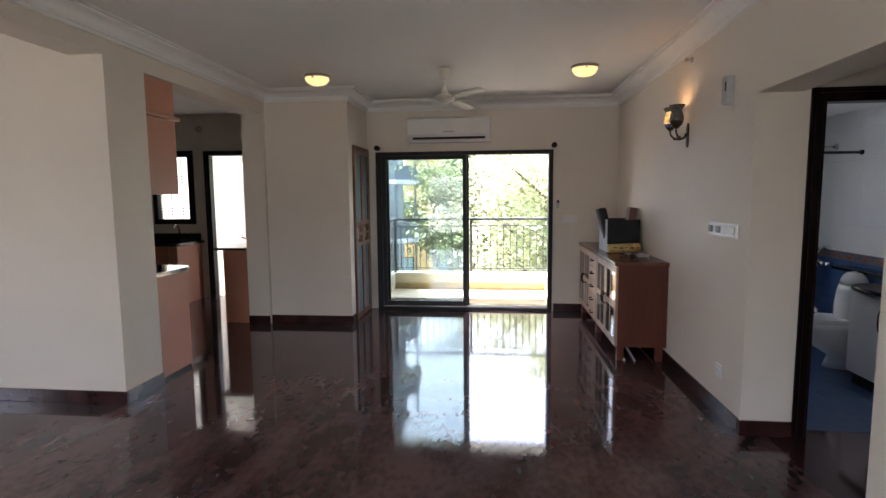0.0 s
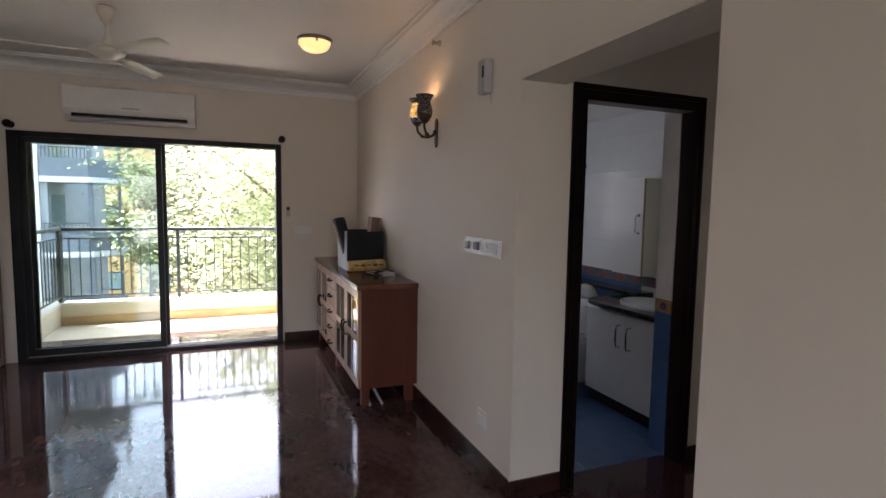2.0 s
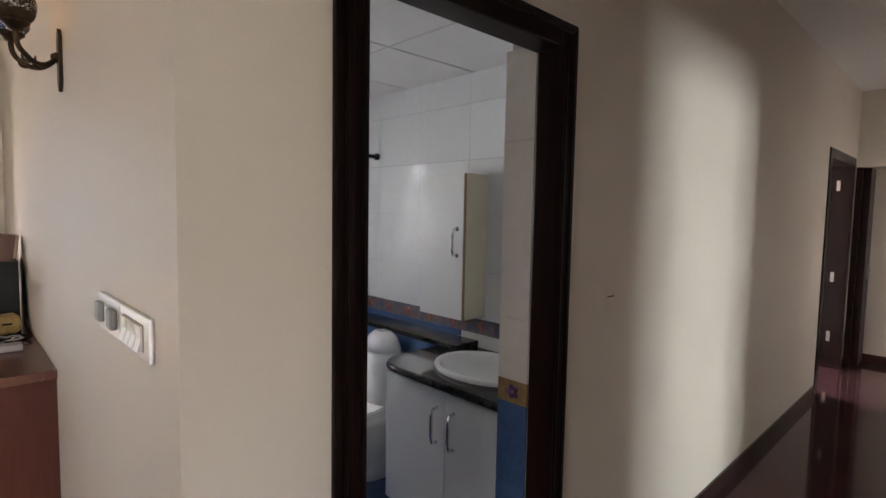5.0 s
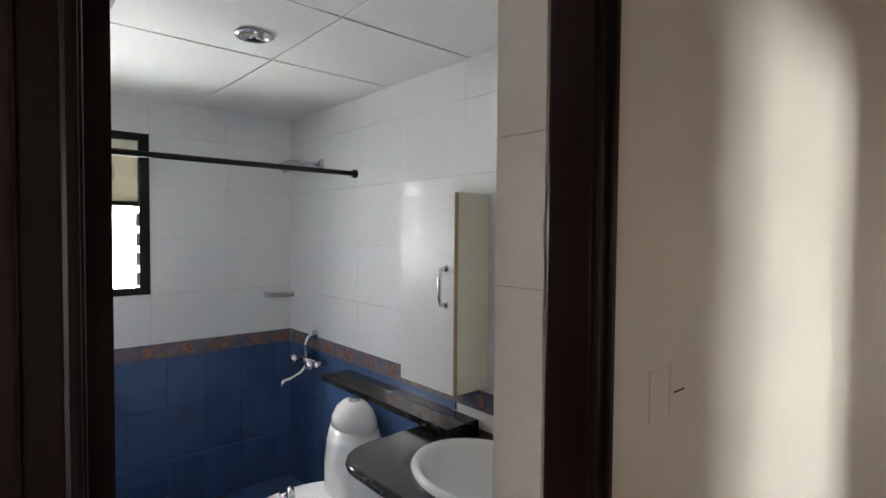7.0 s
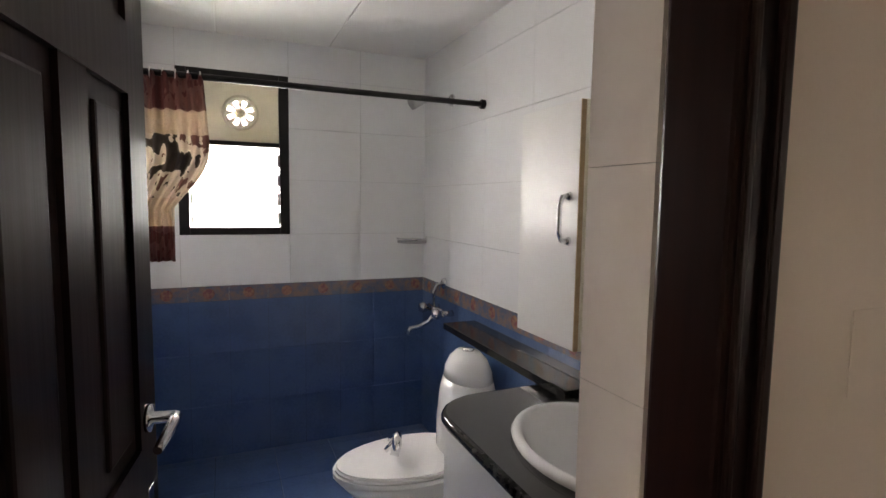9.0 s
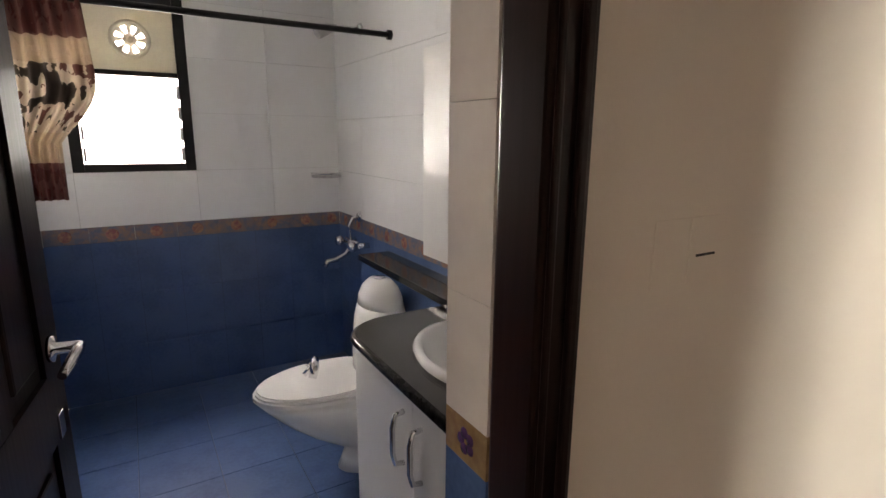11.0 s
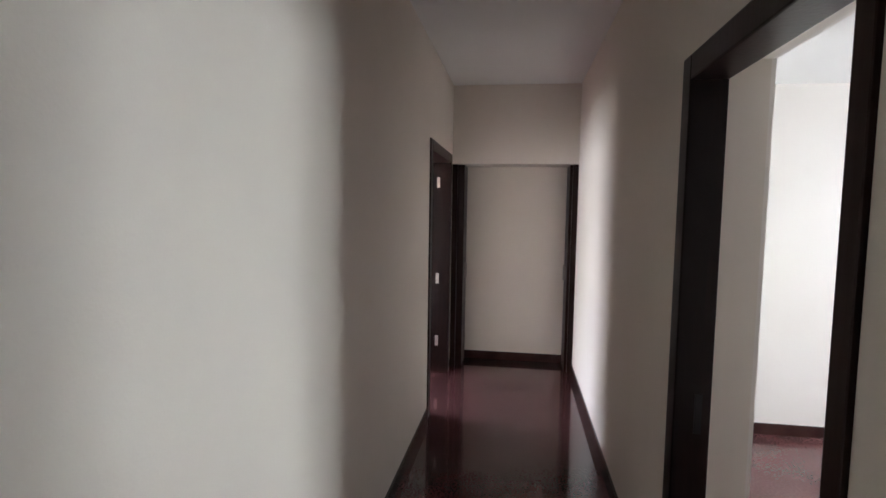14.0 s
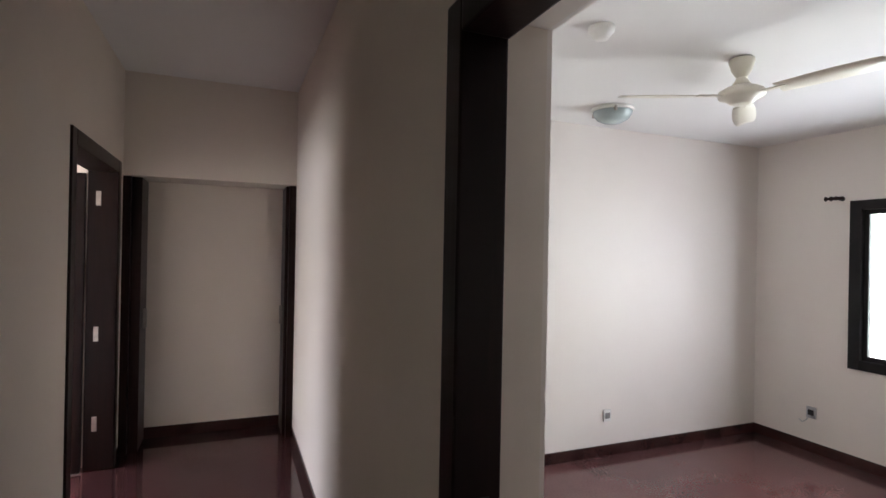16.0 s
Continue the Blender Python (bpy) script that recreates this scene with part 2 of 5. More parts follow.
# pillar block beside the kitchen and the kitchen beam
setting("wall_pillar", boxes((-2.07, -1.30, 6.56, 7.64, 0, H), (-1.30, -1.08, 6.56, 7.44, 0, H)), WALL, "warm beige painted pillar wall")
setting("wall_kitchen_opening", boxes((-2.33, -2.07, 6.50, 7.64, 0, H), (-2.33, -2.07, 4.48, 6.50, 2.47, H), (-2.33, -2.07, 4.06, 4.48, 0, H), (-2.33, -2.07, -3.2, 4.06, 2.50, H)), WALL, "warm beige painted wall and beam over the kitchen opening")
setting("wall_dining", boxes((-6.0, -2.33, 4.06, 4.30, 0, H)), WALL, "warm beige painted wall")
# the west opening is unseen, made only to let side light in
setting("wall_dining_west", boxes((-6.2, -6.0, -3.2, 0.8, 0, H), (-6.2, -6.0, 2.0, 8.3, 0, H), (-6.2, -6.0, 0.8, 2.0, 0, 0.9), (-6.2, -6.0, 0.8, 2.0, 2.1, H)), WALL)
# unseen opening, added to light the living room from behind
setting("wall_south", boxes((-6.2, -1.7, -3.4, -3.2, 0, H), (0.9, 2.4, -3.4, -3.2, 0, H), (-1.7, 0.9, -3.4, -3.2, 0, 0.3), (-1.7, 0.9, -3.4, -3.2, 2.15, H)), WALL)
setting("ceiling", boxes((-6.2, 2.4, -3.4, 7.64, H, H + 0.15), (-6.2, -1.3, 7.64, 8.3, H, H + 0.15)), CEIL, "white painted plaster ceiling")
setting("ceiling_corridor", boxes((2.4, 9.2, YS - 0.2, YN + 0.2, H + 0.06, H + 0.2)), CEIL)

# kitchen back wall with its window and utility door
KY = 8.02
setting("wall_kitchen", boxes((-6.0, -4.52, KY, KY + 0.2, 0, H), (-3.88, -3.66, KY, KY + 0.2, 0, H), (-3.02, -2.07, KY, KY + 0.2, 0, H), (-4.52, -3.88, KY, KY + 0.2, 0, 1.12), (-4.52, -3.88, KY, KY + 0.2, 2.2, H), (-3.66, -3.02, KY, KY + 0.2, 2.2, H)), WALL, "dim beige kitchen wall")
setting("wall_kitchen_side", boxes((-2.2, -2.07, 7.64, KY, 0, H)), WALL)

# corridor
setting("wall_corridor_north", boxes((2.40, 2.445, YN, 4.13, 0, H + 0.1), (3.335, 7.23, YN, 4.13, 0, H + 0.1), (8.44, 8.56, YN, 4.13, 0, H + 0.1), (2.445, 3.335, YN, 4.13, 2.11, H + 0.1), (7.23, 8.44, YN, 4.13, 2.12, H + 0.1)), WALL, "beige painted corridor wall")
setting("wall_corridor_south", boxes((2.40, 4.37, YS - 0.27, YS, 0, H + 0.1), (5.36, 8.56, YS - 0.27, YS, 0, H + 0.1), (4.37, 5.36, YS - 0.27, YS, 2.12, H + 0.1)), WALL, "beige painted corridor wall")
setting("wall_corridor_end", boxes((8.93, 9.1, 2.3, 4.3, 0, H + 0.1), (8.56, 8.93, 2.44, 4.13, 2.045, H + 0.1), (8.56, 8.93, YN + 0.06, 4.13, 0, 2.045), (8.56, 8.93, 2.44, YS - 0.06, 0, 2.045)), WALL, "beige painted corridor end wall")

# bathroom shell
BX, BY, BC = 3.925, 6.55, 2.255
setting("wall_bath_east", boxes((BX, 4.1, 4.13, 6.75, 0, H)), GROUT, "white over blue tiled bathroom wall")
setting("wall_bath_north", boxes((2.40, 2.57, BY, 6.75, 0, H), (3.12, BX, BY, 6.75, 0, H), (2.57, 3.12, BY, 6.75, 0, 1.22), (2.57, 3.12, BY, 6.75, 2.075, H)), GROUT, "white over blue tiled bathroom wall")
setting("floor_bath", boxes((2.40, BX, 4.03, BY, -0.2, -0.008)), BLUEGROUT, "blue tiled bathroom floor")
bm = bmesh.new()
box(bm, 2.40, BX, 4.13, BY, BC + 0.012, BC + 0.06)
gx, gy = [2.40, 2.765, 3.34, BX], [4.13, 4.355, 4.91, 5.465, 6.02, BY]
for i in range(3):
    for j in range(5):
        dz = 0.002 * ((i * 3 + j * 5) % 3)
        box(bm, gx[i] + 0.003, gx[i + 1] - 0.003, gy[j] + 0.003, gy[j + 1] - 0.003, BC + dz, BC + 0.012 + dz, 0.002)
setting("ceiling_bath", bm, CEIL, "white panelled false ceiling with dark joints")

# bedroom
setting("wall_bedroom_east", boxes((7.41, 7.6, -1.3, YS - 0.27, 0, H)), ROOMWALL, "pale pinkish white bedroom wall")
setting("wall_bedroom_south", boxes((3.0, 4.9, -1.3, -1.1, 0, H), (6.66, 7.41, -1.3, -1.1, 0, H), (4.9, 6.66, -1.3, -1.1, 0, 0.72), (4.9, 6.66, -1.3, -1.1, 1.97, H)), ROOMWALL, "pale pinkish white bedroom wall with a window")
setting("wall_bedroom_west", boxes((2.8, 3.0, -1.3, YS - 0.27, 0, H)), ROOMWALL)
setting("wall_bedroom_north", boxes((3.0, 4.37, YS - 0.285, YS - 0.27, 0, H), (5.36, 7.41, YS - 0.285, YS - 0.27, 0, H), (4.37, 5.36, YS - 0.285, YS - 0.27, 2.12, H)), ROOMWALL)
setting("ceiling_bedroom", boxes((2.8, 7.6, -1.3, YS - 0.27, 2.5, 2.6)), CEIL, "white painted bedroom ceiling")

# the lit room beyond the far corridor door
setting("wall_north_room", boxes((6.3, 6.5, 4.13, 7.4, 0, H), (9.9, 10.1, 4.13, 7.4, 0, H), (6.5, 7.0, 7.2, 7.4, 0, H), (9.4, 9.9, 7.2, 7.4, 0, H), (7.0, 9.4, 7.2, 7.4, 0, 0.7), (7.0, 9.4, 7.2, 7.4, 2.2, H), (8.93, 9.9, 4.1, 4.13, 0, H)), ROOMWALL)
setting("ceiling_north_room", boxes((6.3, 10.1, 4.13, 7.4, H, H + 0.1)), CEIL)

# window daylight; the south, dining and kitchen lamps are added fill
window_light("window_light_bath", (2.845, 6.80, 1.55), (2.845, 5, 1.35), 0.55, 0.85, L_BATH)
window_light("window_light_bedroom", (5.78, -1.40, 1.35), (5.78, 2, 1.2), 1.75, 1.25, L_BED, (0.86, 0.94, 1.0))
window_light("window_light_north", (8.2, 7.5, 1.45), (8.0, 4, 0.9), 2.4, 1.5, L_NORTH, (0.82, 0.91, 1.0))
# added fill through the unseen south opening
window_light("fill_light_south", (-0.4, -3.5, 1.25), (-0.4, 2, 1.2), 2.5, 1.8, L_SOUTH)
# added fill through the unseen west opening
window_light("fill_light_dining", (-6.3, 1.4, 1.5), (0, 1.6, 1.2), 1.2, 1.2, L_DIN)
# added lamp under the utility ceiling, facing down; no window there
window_light("utility_fill_light", (-3.9, 8.74, 2.78), (-3.9, 8.78, 0), 2.6, 0.9, L_KIT)


def baseboard(*rows, h=0.098):
    setting("baseboard", boxes(*[(a, b, c, d, 0, h) for a, b, c, d in rows], bevel=0.003), BASE, "dark maroon granite skirting")


t = 0.014
baseboard((1.36, XW - t, YF - t, YF), (XW - t, XW, YN + t, YF), (XW - t, 2.445, YN - t, YN))
baseboard((XW - t, XW, -3.2, 2.83), (XW - t, 2.40, 2.83, 2.83 + t), (2.40, 4.37, YS, YS + t), (5.36, 8.56, YS, YS + t))
baseboard((3.335, 7.23, YN - t, YN), (8.44, 8.56, YN - t, YN), (8.93 - t, 8.93, 2.78, 3.86), h=0.085)
baseboard((-2.07 - t, -1.08, 6.56 - t, 6.56), (-2.33, -2.07, 6.50 - t, 6.50), (-1.08, -1.08 + t, 6.56 - t, 6.70))
baseboard((-6.0, -2.07 + t, 4.06 - t, 4.06), (-2.07, -2.07 + t, 4.06, 4.48))
baseboard((7.41 - t, 7.41, -1.1, YS - 0.3), (3.0, 7.41, -1.1, -1.1 + t), h=0.08)


def cornice(name, pts):
    """A stepped cove moulding swept along wall lines; the room lies to the left of the way."""
    prof = [(0, -0.135), (0.018, -0.135), (0.018, -0.112), (0.03, -0.108)] + [(0.03 + 0.07 * (1 - math.cos(a)), -0.108 + 0.075 * math.sin(a)) for a in [k * math.pi / 12 for k in range(1, 7)]] + [(0.112, -0.03), (0.112, -0.014), (0.135, -0.014), (0.135, 0.0)]
    bm = bmesh.new()
    n = len(pts)
    rows = []
    for i, p in enumerate(pts):
        p = Vector(p)
        d0 = (p - Vector(pts[i - 1])).normalized() if i else None
        d1 = (Vector(pts[i + 1]) - p).normalized() if i < n - 1 else None
        n0 = Vector((-d0.y, d0.x)) if d0 else None
        n1 = Vector((-d1.y, d1.x)) if d1 else None
        if n0 and n1:
            m = (n0 + n1) / (1 + n0.dot(n1))
        else:
            m = n0 or n1
        rows.append([bm.verts.new((p.x + m.x * a, p.y + m.y * a, H - 0.001 + b)) for a, b in prof])
    for a, b in zip(rows, rows[1:]):
        for k in range(len(prof) - 1):
            f = bm.faces.new([a[k], b[k], b[k + 1], a[k + 1]])
            f.smooth = 4 <= k <= 9
    bmesh.ops.recalc_face_normals(bm, faces=bm.faces)
    setting(name, bm, CEIL, "white plaster cove cornice")


cornice("trim", [(XW, -3.2), (XW, YF), (-1.08, YF), (-1.08, 6.56), (-2.07, 6.56), (-2.07, -3.2)])


# ---------- doors and windows ----------
def door_frame(name, x0, x1, y0, y1, top, w=0.075, w0=0.085):
    """A moulded dark frame round an opening in a wall that runs along x; (y0, y1) is its depth."""
    f = setting(name, boxes((x0, x0 + w0, y0, y1, 0, top), (x1 - w, x1, y0, y1, 0, top), (x0 + w0, x1 - w, y0, y1, top - w, top), bevel=0.006), DARKWOOD, "dark polished wooden door frame")
    return f


f1 = door_frame("door_1", 2.445, 3.335, YN - 0.012, 4.015, 2.11, 0.082)
part("moulding", boxes((2.47, 2.487, YN - 0.022, YN - 0.010, 0, 2.095), (2.513, 2.526, YN - 0.018, YN - 0.010, 0, 2.06), (3.264, 3.277, YN - 0.018, YN - 0.010, 0, 2.06), (3.303, 3.320, YN - 0.022, YN - 0.010, 0, 2.095), (2.487, 3.303, YN - 0.022, YN - 0.010, 2.078, 2.095), bevel=0.004), DARKWOOD, f1)
f2 = door_frame("door_2", 4.36, 5.36, YS - 0.11, YS + 0.012, 2.12, 0.085, 0.06)
part("strike_plate", boxes((5.2705, 5.2785, 2.635, 2.66, 0.84, 0.98), bevel=0.002), BLACKMETAL, f2, "dark strike plate")
f3 = door_frame("door_3", 7.23, 8.44, YN - 0.012, 4.10, 2.12, 0.085)
for hz in (1.80, 0.88, 0.27):
    part("hinge", boxes((8.348, 8.356, 4.02, 4.05, hz, hz + 0.1), bevel=0.002), BRASS, f3, "steel butt hinge")
nl = thing("door_leaf", (8.352, 4.105, 0.012), "dark-stained wooden door standing open into the lit room", "door")
part("slab", boxes((-0.036, 0, 0, 0.95, 0, 2.0), bevel=0.003), DARKWOOD, nl)
for a, b in ((0.2, 0.85), (1.0, 1.85)):
    part("panel", boxes((-0.044, -0.036, 0.14, 0.81, a, b), bevel=0.004), DARKWOOD, nl)
f4 = setting("door_4", boxes((8.57, 8.62, YN - 0.05, YN + 0.06, 0, 2.04), (8.62, 8.925, YN - 0.115, YN + 0.06, 0, 2.04), bevel=0.005), DARKWOOD, "closed dark wooden door and frame at the corridor end")
part("door_handle", boxes((8.75, 8.79, YN - 0.14, YN - 0.115, 0.9, 1.05), bevel=0.004), BRASS, f4)
f5 = setting("door_5", boxes((8.57, 8.62, YS - 0.06, YS + 0.05, 0, 2.04), (8.62, 8.925, YS - 0.06, YS + 0.075, 0, 2.04), bevel=0.005), DARKWOOD, "closed dark wooden door and frame at the corridor end")
part("door_handle", boxes((8.75, 8.79, YS + 0.075, YS + 0.10, 0.9, 1.05), bevel=0.004), BRASS, f5)


def lever(bm, x, y, z, s):
    """A rose and a lever that points back along -y, on a leaf face; s is the side."""
    lathe(bm, [(0, 0), (0.026, 0), (0.026, 0.008 * s), (0.012, 0.012 * s), (0.011, 0.05 * s), (0, 0.05 * s)], 16, (x, y, z), "x")
    tube(bm, [(x + 0.05 * s, y, z), (x + 0.052 * s, y - 0.03, z), (x + 0.05 * s, y - 0.08, z - 0.004), (x + 0.045 * s, y - 0.12, z - 0.012)], [0.011, 0.011, 0.010, 0.008], 10)
    return bm


# bathroom leaf, swung open into the room: local x is the thickness, y runs from the hinge
leaf = thing("door_leaf", (2.532, 4.05, 0.008), "open dark-stained six-panel wooden bathroom door", "door", rz=-7)
W, T, HT = 0.66, 0.036, 2.0
rows = [(0, T, 0, 0.10, 0, HT), (0, T, W - 0.10, W, 0, HT), (0.001, T - 0.001, W / 2 - 0.045, W / 2 + 0.045, 0.2, HT - 0.1)]
for a, b in ((0, 0.20), (0.80, 0.94), (1.58, 1.70), (1.90, HT)):
    rows.append((0, T, 0.10, W - 0.10, a, b))
for k, r in enumerate(rows):
    part("stile" if k < 2 else "mullion" if k == 2 else "rail", boxes(r), DARKWOOD, leaf)
for a, b in ((0.20, 0.80), (0.94, 1.58), (1.70, 1.90)):
    for c, d in ((0.10, W / 2 - 0.045), (W / 2 + 0.045, W - 0.10)):
        bm = bmesh.new()
        box(bm, 0.010, T - 0.010, c, d, a, b)
        box(bm, 0.003, T - 0.003, c + 0.035, d - 0.035, a + 0.035, b - 0.035, 0.006)
        part("panel", bm, DARKWOOD, leaf)
part("door_handle", lever(bmesh.new(), T, W - 0.06, 0.985, 1), CHROME, leaf, "chrome lever handle")
part("lock_plate", boxes((T, T + 0.004, W - 0.08, W - 0.045, 0.80, 0.85), bevel=0.001), CHROME, leaf)

# sliding balcony door: outer frame, two leaves stacked on one side
sd = thing("sliding_door", (0, YF, 0), "black aluminium sliding balcony door, half slid open", "door")
part("outer_frame", boxes((-0.96, -0.885, -0.035, 0.12, 0, 2.085), (1.285, 1.34, -0.035, 0.12, 0, 2.085), (-0.885, 1.285, -0.035, 0.12, 2.035, 2.085), (-0.885, 1.285, -0.035, 0.12, 0, 0.035), bevel=0.004), BLACKMETAL, sd)
part("track", boxes((-0.885, 1.285, 0.005, 0.012, 0.035, 0.05), (-0.885, 1.285, 0.06, 0.067, 0.035, 0.05)), BRASS, sd)
for k, (x0, x1, y) in enumerate(((-0.885, 0.235, -0.012), (-0.86, 0.262, 0.05))):
    lf = part("sliding_leaf", boxes((x0, x0 + 0.055, y, y + 0.035, 0.045, 2.035), (x1 - 0.052, x1, y, y + 0.035, 0.045, 2.035), (x0 + 0.055, x1 - 0.052, y, y + 0.035, 1.985, 2.035), (x0 + 0.055, x1 - 0.052, y, y + 0.035, 0.045, 0.11), bevel=0.003), BLACKMETAL, sd)
    pane = part("pane", boxes((x0 + 0.05, x1 - 0.047, y + 0.014, y + 0.020, 0.105, 1.99)), GLASS, lf, "clear glass pane")
    pane.visible_shadow = False
# curtain rod ends over the door
for x in (-0.93, 1.345):
    fn = thing("curtain_rod_bracket", (x, YF, 2.135), "dark wooden curtain rod end knob", "bracket", "curtain rod ends over the sliding door")
    part("knob", lathe(bmesh.new(), [(0, -0.115), (0.02, -0.113), (0.034, -0.095), (0.036, -0.08), (0.028, -0.06), (0.014, -0.05), (0.014, -0.02), (0.03, -0.012), (0.03, 0), (0, 0)], 16, axis="y"), DARKWOOD, fn)

# bathroom window
bw = thing("bathroom_window", (2.845, BY, 1.22), "black-framed bathroom window with glass louvres and a vent panel", "window")
part("window_frame", boxes((-0.275, -0.225, -0.015, 0.06, 0, 0.855), (0.225, 0.275, -0.015, 0.06, 0, 0.855), (-0.225, 0.225, -0.015, 0.06, 0, 0.04), (-0.225, 0.225, -0.015, 0.06, 0.815, 0.855), (-0.225, 0.225, -0.01, 0.05, 0.47, 0.495), bevel=0.004), BLACKMETAL, bw)
for k in range(4):
    bm = bmesh.new()
    prism(bm, [(0.0, 0.05 + k * 0.105), (0.006, 0.05 + k * 0.105), (0.066, 0.15 + k * 0.105), (0.060, 0.15 + k * 0.105)], -0.215, 0.215, "x")
    g = part("louvre", bm, GLASS, bw, "clear glass louvre slat")
    g.visible_shadow = False
    for x in (-0.222, 0.212):
        part("louvre_clip", boxes((x, x + 0.012, 0.0, 0.03, 0.05 + k * 0.105, 0.12 + k * 0.105), bevel=0.002), GREYPL, bw)
VENT = mat("translucent_cream_plastic", (0.74, 0.70, 0.60), None, 0.4, scale=5)
vt = VENT.node_tree.nodes.new("ShaderNodeBsdfTranslucent")
vt.inputs["Color"].default_value = (0.5, 0.47, 0.36, 1)
vm = VENT.node_tree.nodes.new("ShaderNodeMixShader")
vm.inputs[0].default_value = 0.10
VENT.node_tree.links.new(VENT.node_tree.nodes["Principled BSDF"].outputs[0], vm.inputs[1])
VENT.node_tree.links.new(vt.outputs[0], vm.inputs[2])
VENT.node_tree.links.new(vm.outputs[0], VENT.node_tree.nodes["Material Output"].inputs["Surface"])
bm = bmesh.new()
cs = 0.005
for yy in (0.014, 0.022):
    pv = [[bm.verts.new((-0.225 + cs * i, yy, 0.495 + cs * j)) for j in range(65)] for i in range(91)]
    for i in range(90):
        for j in range(64):
            px, pz = -0.225 + cs * (i + 0.5) - 0.03, 0.495 + cs * (j + 0.5) - 0.645
            rr, aa = math.hypot(px, pz), (math.atan2(pz, px) + 4 * math.pi) % (math.pi / 4) - math.pi / 8
            if 0.032 < rr < 0.066 and abs(aa) < 0.19:
                continue
            bm.faces.new([pv[i][j], pv[i + 1][j], pv[i + 1][j + 1], pv[i][j + 1]])
panel = part("vent_panel", bm, VENT, bw, "cream vent panel with petal-shaped slots")
bm = bmesh.new()
lathe(bm, [(0.085, 0.012), (0.092, 0.004), (0.075, 0.0), (0.072, 0.012)], 24, (0.03, 0, 0.645), "y")
part("vent_ring", bm, CREAM, panel)
part("vent_knob", lathe(bmesh.new(), [(0, 0.002), (0.012, 0.004), (0.016, 0.012), (0, 0.012)], 14, (0.03, 0, 0.645), "y"), CREAM, panel)
setting("backdrop_bath", boxes((2.2, 3.5, 7.6, 7.62, 0.6, 2.8)), glow("bright_haze", (0.95, 0.98, 1.0), 0.2), "bright overcast sky beyond the bathroom window")

# bedroom window
rw = thing("bedroom_window", (5.78, -1.1, 0.72), "black-framed bedroom window with clear panes", "window")
part("window_frame", boxes((-0.88, -0.80, -0.06, 0.02, 0, 1.25), (0.80, 0.88, -0.06, 0.02, 0, 1.25), (-0.80, 0.80, -0.06, 0.02, 0, 0.07), (-0.80, 0.80, -0.06, 0.02, 1.18, 1.25), (-0.03, 0.03, -0.05, 0.01, 0.07, 1.18), bevel=0.004), BLACKMETAL, rw)
for x0, x1 in ((-0.8, -0.03), (0.03, 0.8)):
    s = part("sash", boxes((x0, x0 + 0.035, -0.045, -0.012, 0.07, 1.18), (x1 - 0.035, x1, -0.045, -0.012, 0.07, 1.18), (x0 + 0.035, x1 - 0.035, -0.045, -0.012, 0.07, 0.105), (x0 + 0.035, x1 - 0.035, -0.045, -0.012, 1.145, 1.18), bevel=0.003), BLACKMETAL, rw)
    g = part("pane", boxes((x0 + 0.03, x1 - 0.03, -0.032, -0.027, 0.1, 1.15)), GLASS, s)
    g.visible_shadow = False
setting("backdrop_bedroom", boxes((3.5, 8.5, -2.62, -2.6, 0.0, 3.2)), glow("bright_pale_haze", (0.90, 1.0, 0.96), 0.07), "bright haze beyond the bedroom window")
rod = thing("curtain_rod_bracket", (6.72, -1.1, 1.99), "dark curtain rod bracket with a finial", "bracket")
bm = tube(bmesh.new(), [(0, 0, 0), (0, 0.06, 0), (0, 0.085, 0)], [0.018, 0.010, 0.016], 10)
tube(bm, [(-0.05, 0.08, 0), (0.02, 0.08, 0), (0.035, 0.08, 0), (0.055, 0.08, 0), (0.075, 0.08, 0), (0.085, 0.08, 0)], [0.012, 0.012, 0.02, 0.008, 0.02, 0.006], 10)
part("bracket", bm, DARKWOOD, rod)


